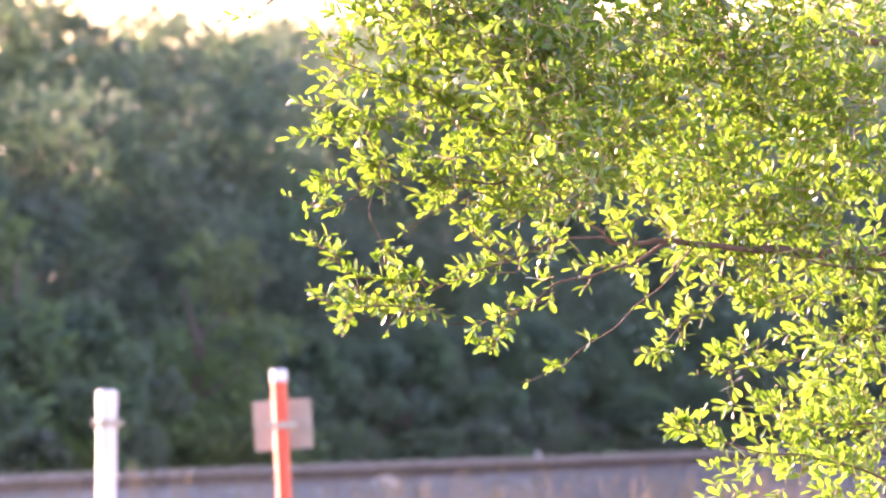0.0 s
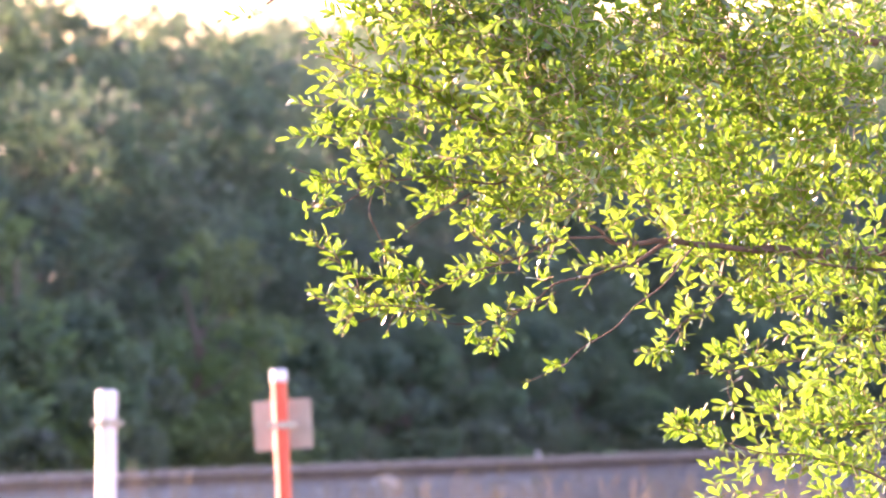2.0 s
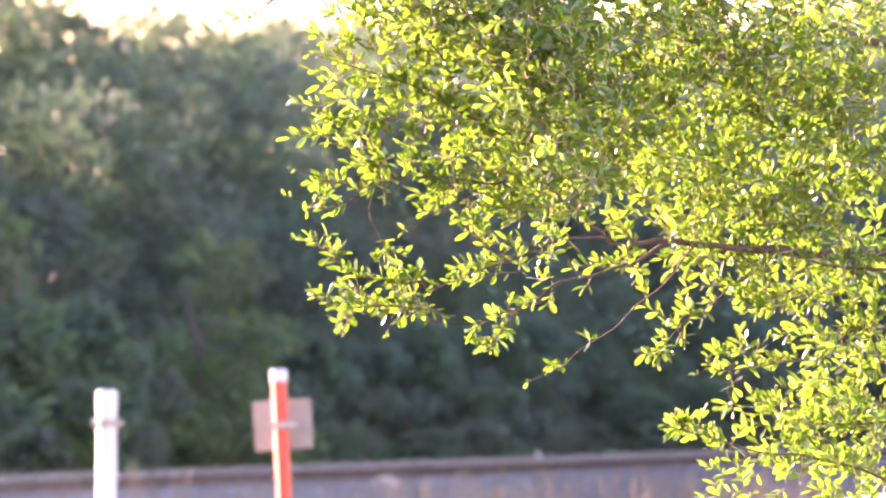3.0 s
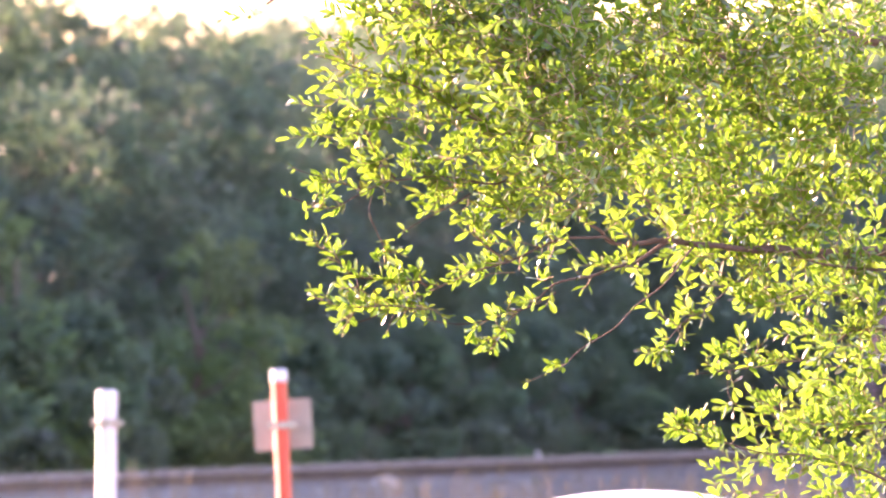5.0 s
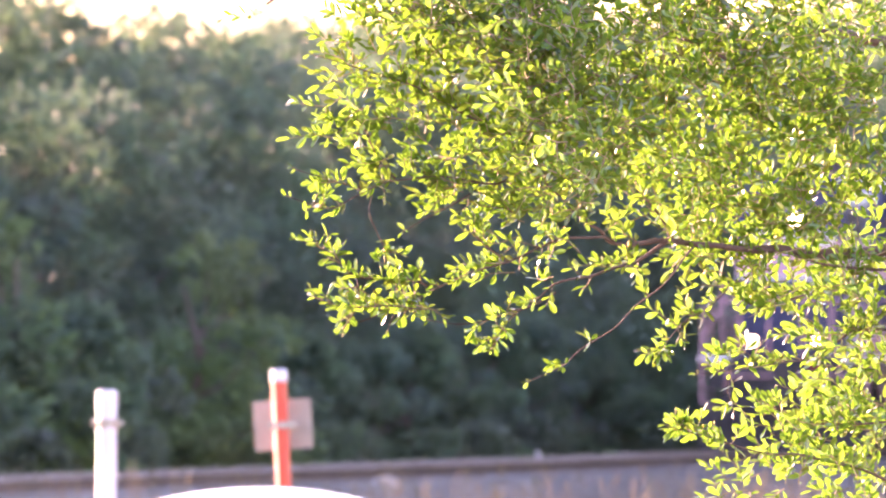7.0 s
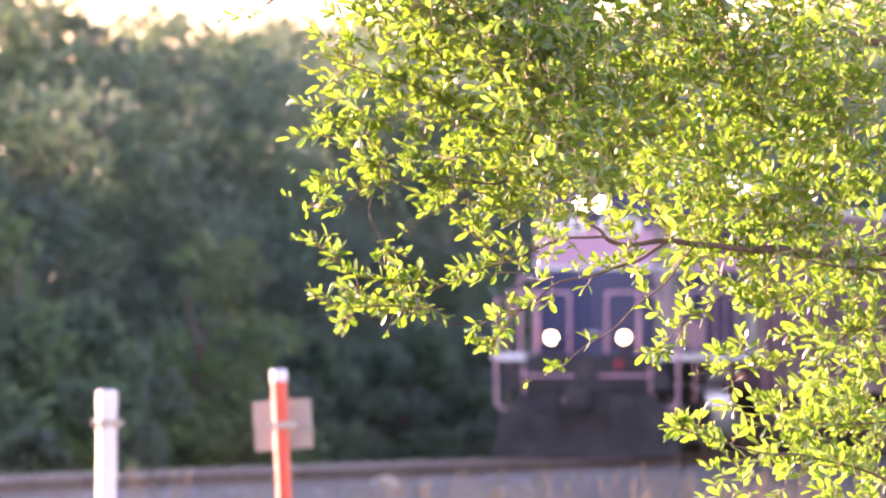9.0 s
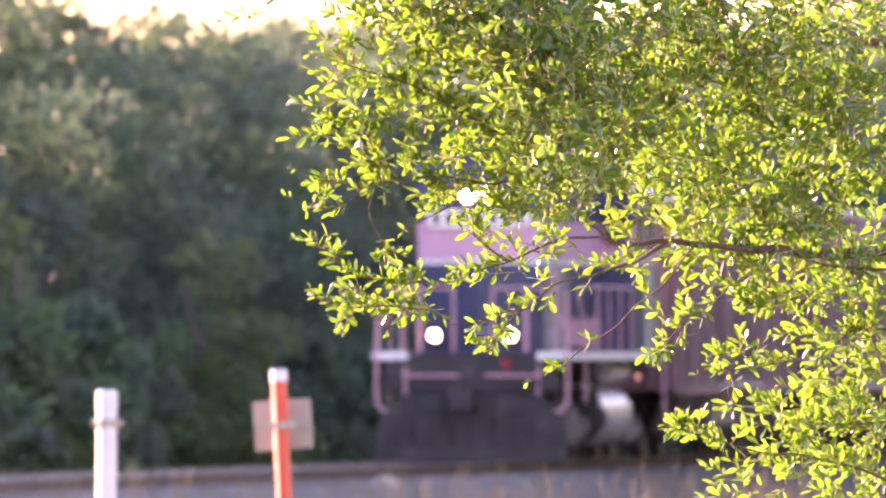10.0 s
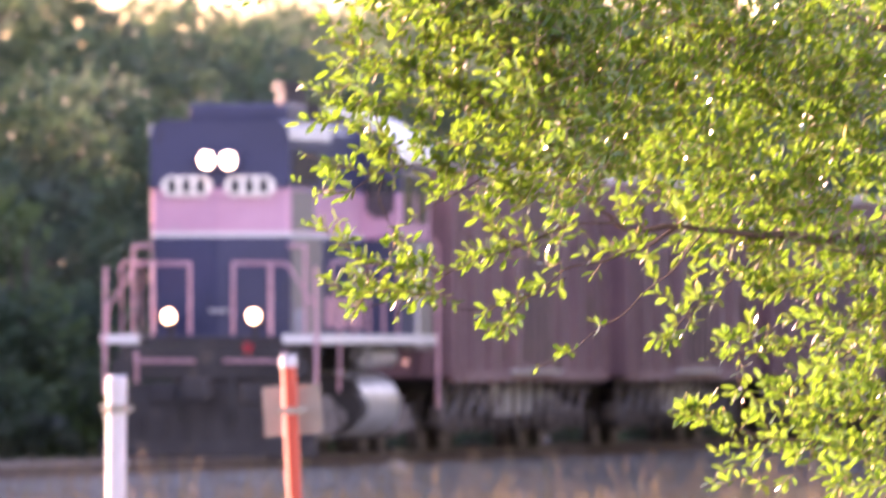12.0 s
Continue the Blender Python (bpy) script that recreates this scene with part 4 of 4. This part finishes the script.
    tank = part("fuel_tank", bm, TANKGREY, loco, "dull grey fuel tank with rounded flanks")
    for o in (-1, 1):
        bm = bmesh.new()
        rod(bm, (o * 0.85, 4.87, 0.66), (o * 0.85, 4.91, 0.66), 0.45, sides=36)
        part("tank_end", bm, BLACK, tank, "dark tank end")
    # roof gear
    bm = bmesh.new()
    box(bm, -0.55, 0.82, 1.9, 3.3, 4.56, 4.8, 0.05)
    part("fan_housing", bm, BLUE, loco, "blue radiator fan housing on the hood")
    for x, y in ((0.5, 3.9), (0.1, 5.6)):
        bm = bmesh.new()
        rod(bm, (x, y, 4.55), (x, y, 5.08), 0.2, 0.18, sides=16)
        rod(bm, (x, y, 5.06), (x, y, 5.14), 0.24, sides=16)
        part("exhaust_funnel", bm, BLACK, loco, "sooty exhaust funnel")
    bm = bmesh.new()
    rod(bm, (0.55, 5.0, 4.75), (0.55, 5.5, 4.75), 0.12, 0.05, sides=12)
    rod(bm, (0.55, 5.45, 4.5), (0.55, 5.45, 4.75), 0.04, sides=8)
    part("horn", bm, BLACK, loco)
    # front lights, boards, markers
    bm = bmesh.new()
    box(bm, -0.31, 0.31, y0 - 0.1, y0 + 0.08, 3.87, 4.15, 0.05)
    housing = part("headlight_housing", bm, BLUE, loco)
    for x in (-0.15, 0.15):
        bm = bmesh.new()
        rod(bm, (x, y0 - 0.12, 4.01), (x, y0 - 0.09, 4.01), 0.1, sides=20)
        part("headlight", bm, HEADLAMP, housing, "lit warm-white headlight")
    digits_board(loco, -0.44, y0 - 0.005, 3.66)
    digits_board(loco, 0.44, y0 - 0.005, 3.66)
    for x in (-0.59, 0.59):
        bm = bmesh.new()
        rod(bm, (x, 0.76, 1.88), (x, 0.95, 1.88), 0.115, 0.1, sides=18)
        box(bm, x - 0.03, x + 0.03, 0.85, 0.95, deck - 0.03, 1.82, 0.006)
        bracket = part("ditch_light_housing", bm, BLACK, loco)
        bm = bmesh.new()
        rod(bm, (x, 0.735, 1.88), (x, 0.765, 1.88), 0.082, sides=18)
        part("ditch_light", bm, DITCHLAMP, bracket, "lit warm-white ditch light")
    bm = bmesh.new()
    rod(bm, (0.52, 0.7, 1.45), (0.52, 0.73, 1.45), 0.08, sides=14)
    part("reflector", bm, REDLENS, loco, "dull red reflector")
    bm = bmesh.new()
    box(bm, -0.13, 0.13, y0 - 0.03, y0, 1.94, 1.97, 0.006)
    part("handle", bm, CREAM, loco)
    for z, x in ((2.3, -0.5), (2.3, 0.5)):
        bm = bmesh.new()
        box(bm, x - 0.36, x + 0.36, y0 + 0.03, y0 + 0.055, deck + 0.12, 2.88, 0.008, Matrix.Rotation(math.copysign(radians(5.5), x), 4, "Z"))
        part("end_door", bm, BLUE, loco, "blue hood end door")
    # cab behind the hood
    c0, c1, cw = 6.5, 8.75, 1.5
    bm = bmesh.new()
    box(bm, -cw, cw, c0, c1, deck - 0.03, 2.97, 0.03)
    part("lower_cab", bm, BLUE, loco, "blue lower cab")
    bm = bmesh.new()
    box(bm, -cw, cw, c0, c1, 2.975, 3.62, 0.03)
    part("middle_cab", bm, PINK, loco, "pink cab band")
    bm = bmesh.new()
    arch = [(cw * math.cos(a), 4.05 + 0.72 * math.sin(a)) for a in np.linspace(0, math.pi, 19)]
    outline(bm, [(-cw, 3.62), (cw, 3.62)] + [(x, z) for x, z in arch], c0, c1)
    part("upper_cab", bm, BLUE, loco, "blue upper cab")
    bm = bmesh.new()
    outer = [((cw + 0.07) * math.cos(a), 4.06 + 0.78 * math.sin(a)) for a in np.linspace(0, math.pi, 25)]
    inner = [((cw + 0.005) * math.cos(a), 4.05 + 0.725 * math.sin(a)) for a in np.linspace(math.pi, 0, 25)]
    outline(bm, outer + inner, c0 - 0.12, c1 + 0.12)
    part("cab_roof", bm, CREAM, loco, "off-white arched cab roof")
    for o in (-1, 1):
        bm = bmesh.new()
        box(bm, o * 1.22 - 0.2, o * 1.22 + 0.2, c0 - 0.03, c0 + 0.01, 3.28, 3.86, 0.0)
        bmesh.ops.bevel(bm, geom=[e for e in bm.edges if abs(e.verts[0].co.y - e.verts[1].co.y) > 0.02], offset=0.08, segments=3, affect="EDGES")
        part("cab_front_window", bm, GLASS, loco, "dark cab front window")
        for y in (c0 + 0.6, c0 + 1.6):
            bm = bmesh.new()
            box(bm, o * cw - 0.02, o * cw + 0.02, y - 0.35, y + 0.35, 3.2, 3.9, 0.012)
            part("cab_side_window", bm, GLASS, loco, "dark cab side window")
        bm = bmesh.new()
        rod(bm, (o * 1.46, 7.1, 1.25), (o * 1.46, 7.13, 1.25), 0.035, sides=12)
        part("marker_lamp", bm, AMBER, loco, "small amber marker lamp")
    # pale step wells at the cab's rear corners
    for o in (-1, 1):
        bm = bmesh.new()
        box(bm, min(o * 1.3, o * 1.54), max(o * 1.3, o * 1.54), 7.5, 8.7, deck - 0.2, 2.95, 0.02)
        well = part("step_well", bm, BEIGEGREY, loco, "pale step well beside the cab")
        bm = bmesh.new()
        box(bm, min(o * 1.5, o * 1.56), max(o * 1.5, o * 1.56), 7.52, 7.6, deck - 0.15, 2.9, 0.01)
        part("kick_post", bm, CREAM, well)
        bm = bmesh.new()
        pipe(bm, [(o * 1.58, 8.9, 0.6), (o * 1.58, 8.9, 2.9), (o * 1.52, 8.85, 3.0)], 0.024)
        part("grab_iron", bm, RAILPINK, loco)
    # sand box and piping between the front truck and the tank
    for o in (-1, 1):
        bm = bmesh.new()
        rod(bm, (o * 1.2, 4.35, 0.62), (o * 1.2, 4.75, 0.62), 0.2, sides=18)
        pipe(bm, [(o * 1.25, 4.5, 0.8), (o * 1.25, 4.5, 1.3), (o * 1.2, 5.2, 1.42)], 0.03)
        part("air_filter", bm, BLACK, loco)
        bm = bmesh.new()
        pipe(bm, [(o * 1.22, 1.2, 1.0), (o * 1.22, 1.9, 0.75), (o * 1.15, 2.6, 0.3)], 0.025)
        part("sand_pipe", bm, DUSTY, loco)
    truck(loco, 3.0, 1.8, 0.508)
    truck(loco, 8.1, 1.3, 0.4)
    return loco


CAR_LEN = 14.6


def build_box_car():
    car = thing("box_car", Matrix.Identity(4), "weathered maroon box car with a ribbed side and a plug door", "freight car", "train of box cars")
    a, b, w = 0.95, CAR_LEN - 0.95, 1.5
    bm = bmesh.new()
    box(bm, -w, w, a, b, 1.03, 4.05, 0.02)
    body = part("body", bm, MAROON, car, "maroon painted steel body")
    bm = bmesh.new()
    ridge = [(-w - 0.03, 4.03), (w + 0.03, 4.03), (w + 0.03, 4.1), (0, 4.22), (-w - 0.03, 4.1)]
    outline(bm, ridge, a - 0.02, b + 0.02)
    roof = part("roof", bm, GALV, car, "pale galvanised roof")
    for y in np.arange(a + 0.6, b, 1.1):
        bm = bmesh.new()
        outline(bm, [(-w, 4.09), (w, 4.09), (w, 4.13), (0, 4.25), (-w, 4.13)], y - 0.03, y + 0.03)
        part("roof_rib", bm, GALV, roof)
    mid = (a + b) / 2
    for o in (-1, 1):
        bm = bmesh.new()
        box(bm, o * w - 0.03, o * w + 0.05, a, b, 0.96, 1.12, 0.015)
        part("side_sill", bm, DOORMAROON, car)
        for y in np.arange(a + 0.05, b, 1.42):
            if abs(y - mid) < 2.0:
                continue
            bm = bmesh.new()
            box(bm, o * w - 0.02, o * w + 0.05, y - 0.06, y + 0.06, 1.12, 4.0, 0.02)
            part("side_post", bm, MAROON, body)
        bm = bmesh.new()
        box(bm, o * w - 0.02, o * w + 0.09, mid - 1.55, mid + 1.55, 1.14, 3.85, 0.03)
        door = part("plug_door", bm, DOORMAROON, car, "lighter maroon plug door")
        for y in (mid - 0.9, mid - 0.3, mid + 0.3, mid + 0.9):
            bm = bmesh.new()
            rod(bm, (o * (w + 0.12), y, 1.25), (o * (w + 0.12), y, 3.7), 0.022, sides=8)
            part("lock_rod", bm, STEEL, door)
        bm = bmesh.new()
        box(bm, min(o * w, o * (w + 0.14)), max(o * w, o * (w + 0.14)), mid - 1.9, mid + 1.9, 1.08, 1.14, 0.01)
        part("door_track", bm, GALV, door)
        for y0 in (a + 0.25, b - 0.7):
            bm = bmesh.new()
            for z in np.arange(1.3, 3.9, 0.42):
                rod(bm, (o * (w + 0.09), y0, z), (o * (w + 0.09), y0 + 0.45, z), 0.016, sides=6)
            for y in (y0, y0 + 0.45):
                rod(bm, (o * (w + 0.09), y, 1.0), (o * (w + 0.09), y, 3.95), 0.018, sides=6)
            part("ladder", bm, DOORMAROON, car, "maroon side ladder")
        for y in np.arange(a + 0.4, b - 0.3, 0.93):
            bm = bmesh.new()
            box(bm, o * 1.3 - 0.03, o * 1.3 + 0.03, y - 0.07, y + 0.07, 0.42, 1.0, 0.01)
            rod(bm, (o * 1.3, y, 0.4), (o * 1.3, y + 0.2, 0.28), 0.05, sides=8)
            part("sill_hanger", bm, DUSTY, car, "dusty hanger under the side sill")
        bm = bmesh.new()
        pipe(bm, [(o * 1.22, a + 0.9, 0.55), (o * 1.22, mid, 0.5), (o * 1.22, b - 0.9, 0.55)], 0.04)
        part("brake_rod", bm, BLACK, car)
        # long slanting rods under the sill at both ends
        for y in [a + 0.5 + k * 1.1 for k in range(4)] + [b - 5.2 + k * 1.1 for k in range(4)]:
            bm = bmesh.new()
            rod(bm, (o * 1.38, y, 0.45), (o * 1.38, y + 1.3, 0.99), 0.035, sides=8)
            part("brace", bm, DUSTY, car, "dusty slanting brace")
    for y, s in ((a, -1), (b, 1)):
        for x in (-1.1, 0.0, 1.1):
            bm = bmesh.new()
            box(bm, x - 0.06, x + 0.06, min(y, y + s * 0.08), max(y, y + s * 0.08), 1.05, 4.0, 0.015)
            part("end_post", bm, MAROON, body)
        bm = bmesh.new()
        box(bm, 0.55, 1.05, min(y + s * 0.08, y + s * 0.16), max(y + s * 0.08, y + s * 0.16), 1.5, 2.1, 0.02)
        part("placard", bm, CREAM, car, "pale placard board on the car end")
        bm = bmesh.new()
        box(bm, 0.7, 1.2, min(y + s * 0.08, y + s * 0.16), max(y + s * 0.08, y + s * 0.16), 2.5, 2.9, 0.02)
        part("placard", bm, CREAM, car, "pale placard board on the car end")
        for x in (-w, w):
            bm = bmesh.new()
            box(bm, x - 0.06, x + 0.06, min(y, y + s * 0.05), max(y, y + s * 0.05), 1.05, 3.98, 0.015)
            part("corner_post", bm, DOORMAROON, car, "lighter maroon corner post")
        coupler(car, y, s)
    bm = bmesh.new()
    box(bm, -0.3, 0.3, a, b, 0.75, 1.02, 0.02)
    part("centre_sill", bm, BLACK, car)
    bm = bmesh.new()
    box(bm, 0.5, 1.3, mid - 1.6, mid + 1.3, 0.45, 0.95, 0.06)
    rod(bm, (1.1, mid + 1.8, 0.75), (1.1, mid + 3.0, 0.75), 0.2, sides=16)
    part("brake_gear", bm, TANKGREY, car, "grey underfloor brake gear box")
    truck(car, a + 2.3, 1.75, 0.42)
    truck(car, b - 2.3, 1.75, 0.42)
    return car


LOCO = build_locomotive()
CARS = []
LOCO_WHEELS = list(WHEELS)
WHEELS.clear()
first_car = build_box_car()
CARS.append(first_car)
for k in range(6):
    CARS.append(copy_thing(first_car, pose(0, 300 + 30 * k, 0)))


# ---- the white car on the road before the track ----
def build_car():
    car = thing("car", Matrix.Identity(4), "white hatchback car driving slowly along the road", "car")
    # x runs backwards from the front bumper
    bm = bmesh.new()
    side = [(0.0, 0.3), (0.05, 0.62), (0.35, 0.8), (1.1, 0.95), (3.9, 0.98), (4.12, 0.9), (4.2, 0.5), (4.15, 0.28)]
    rows = []
    for o in (-1, 1):
        rows.append([bm.verts.new((x, o * 0.86, z)) for x, z in side])
    bm.faces.new(rows[0])
    bm.faces.new(list(reversed(rows[1])))
    for i in range(len(side)):
        j = (i + 1) % len(side)
        bm.faces.new((rows[0][i], rows[1][i], rows[1][j], rows[0][j]))
    bmesh.ops.recalc_face_normals(bm, faces=bm.faces)
    bmesh.ops.bevel(bm, geom=bm.edges[:], offset=0.06, segments=3, affect="EDGES")
    body = part("body", bm, CARPAINT, car, "white lower body", smooth=True)
    # roof: a crowned shell
    vs, fs = [], []
    nx, ny = 26, 12
    for i in range(nx + 1):
        u = i / nx
        x = 1.78 + 2.05 * u
        for j in range(ny + 1):
            v = j / ny * 2 - 1
            top = 1.487 - (0.19 if x < 2.72 else 0.21) * abs((x - 2.72) / 0.95) ** 2.1 - (0.0 if x < 3.45 else 0.5 * (x - 3.45) ** 1.5)
            vs.append((x, v * 0.6, top - 0.05 * abs(v) ** 2.5))
    for i in range(nx):
        for j in range(ny):
            k = i * (ny + 1) + j
            fs.append((k, k + 1, k + ny + 2, k + ny + 1))
    roof = mesh_part("roof", vs, fs, CARPAINT, car, "white crowned roof", smooth=True)
    solid = roof.modifiers.new("thickness", "SOLIDIFY")
    solid.thickness = 0.03
    bm = bmesh.new()
    box(bm, 3.5, 3.506, -0.55, 0.55, 1.405, 1.43, 0.0)
    part("hatch_seam", bm, RUBBER, roof)
    for o in (-1, 1):
        bm = bmesh.new()
        outline(bm, [(1.2, 0.96), (1.8, 1.36), (2.7, 1.44), (3.6, 1.36), (3.95, 0.98)], o * 0.66 - 0.03, o * 0.66 + 0.03)
        part("side_window", bm, GLASS, car, "dark side glass")
    bm = bmesh.new()
    box(bm, 1.0, 1.95, -0.6, 0.6, 1.14, 1.17, 0.0, Matrix.Rotation(radians(-34), 4, "Y"))
    part("windscreen", bm, GLASS, car, "dark windscreen")
    bm = bmesh.new()
    box(bm, 3.62, 4.2, -0.58, 0.58, 1.14, 1.17, 0.0, Matrix.Rotation(radians(52), 4, "Y"))
    part("rear_window", bm, GLASS, car, "dark rear window")
    for x in (0.85, 3.35):
        for o in (-1, 1):
            bm = bmesh.new()
            rod(bm, (0, -0.1, 0), (0, 0.1, 0), 0.31, sides=28)
            bmesh.ops.bevel(bm, geom=[e for e in bm.edges if abs(e.verts[0].co.y - e.verts[1].co.y) < 0.01], offset=0.03, segments=2, affect="EDGES")
            tyre = part("wheel", bm, RUBBER, car, "black tyre")
            tyre.matrix_basis = pose(x, o * 0.76, 0.31)
            bm = bmesh.new()
            rod(bm, (0, o * 0.09, 0), (0, o * 0.108, 0), 0.19, sides=20)
            for k in range(5):
                a = k * 1.2566
                rod(bm, (0, o * 0.11, 0), (math.cos(a) * 0.18, o * 0.11, math.sin(a) * 0.18), 0.02, sides=6)
            part("rim", bm, STEEL, tyre, "grey wheel rim")
            CAR_WHEELS.append((tyre, x, o * 0.76))
    for o in (-1, 1):
        bm = bmesh.new()
        box(bm, 0.02, 0.2, o * 0.62 - 0.15, o * 0.62 + 0.15, 0.62, 0.74, 0.03)
        part("headlight", bm, GALV, car)
        bm = bmesh.new()
        box(bm, 4.08, 4.2, o * 0.7 - 0.1, o * 0.7 + 0.1, 0.7, 0.9, 0.03)
        part("tail_light", bm, REDLENS, car)
    return car


CAR_WHEELS = []
CAR = build_car()


# ---- ties: objects of their own on one mesh ----
def build_ties():
    bm = bmesh.new()
    box(bm, -1.3, 1.3, -0.11, 0.11, -0.36, -0.175, 0.012)
    data = bpy.data.meshes.new("tie")
    bm.to_mesh(data)
    bm.free()
    data.materials.append(TIE)
    rng = random.Random(8)
    for i in range(296):
        s = -45 + i * 0.52 + rng.uniform(-0.03, 0.03)
        x, y, a = track(s)
        ob = new("tie", data)
        ob.parent = TRACK
        ob.matrix_basis = pose(x + rng.uniform(-0.03, 0.03), y, GRADE * s + rng.uniform(-0.008, 0.006), 0, 0, -math.degrees(a) + rng.uniform(-0.8, 0.8))


build_ties()


# ---- what moves ----
def rolling_pose(s, length):
    """The pose of a vehicle whose nose is at s: it lies on the chord between its two ends."""
    x0, y0, _ = track(s)
    x1, y1, _ = track(s + length)
    return pose(x0, y0, GRADE * s, 0, 0, -math.degrees(math.atan2(x1 - x0, y1 - y0)))


def car_place(t):
    """Where the middle of the car's roof is at t."""
    return float(np.interp(t, CAR_T, CAR_X))


CAR_T = [0.0, 3.0, 4.8, 5.5, 6.0, 6.5, 7.0, 7.3, 8.0, 9.0, 10.0, 12.0]
CAR_X = [4.5, 2.7, 1.3, 0.61, 0.11, -0.45, -0.99, -1.39, -2.45, -4.2, -6.1, -10.5]


def motions():
    seconds = [0.5 * k for k in range(25)]
    walk(LOCO, [(t, rolling_pose(run(t), LOCO_LEN)) for t in seconds])
    for i, c in enumerate(CARS):
        back = LOCO_LEN + 0.1 + i * CAR_LEN
        walk(c, [(t, rolling_pose(run(t) + back, CAR_LEN)) for t in seconds])
    every = [k / FPS for k in range(361)]
    for ob, y, r in LOCO_WHEELS:
        walk(ob, [(t, pose(0, y, r + RAIL_Z, math.degrees((run(0) - run(t)) / r), 0, 0)) for t in every])
    for c in CARS:
        for ob in c.children:
            if ob.name.startswith("wheelset"):
                y = ob.matrix_basis.translation.y
                walk(ob, [(t, pose(0, y, 0.42 + RAIL_Z, math.degrees((run(0) - run(t)) / 0.42), 0, 0)) for t in every])
    walk(CAR, [(t, pose(x - 2.72, 70.0, LOW - (0.06 if t < 5.6 else 0.04))) for t, x in zip(CAR_T, CAR_X)])
    for ob, x, y in CAR_WHEELS:
        walk(ob, [(0.1 * k, pose(x, y, 0.31, 0, math.degrees((car_place(0.1 * k) - CAR_X[0]) / 0.31), 0)) for k in range(121)])


motions()
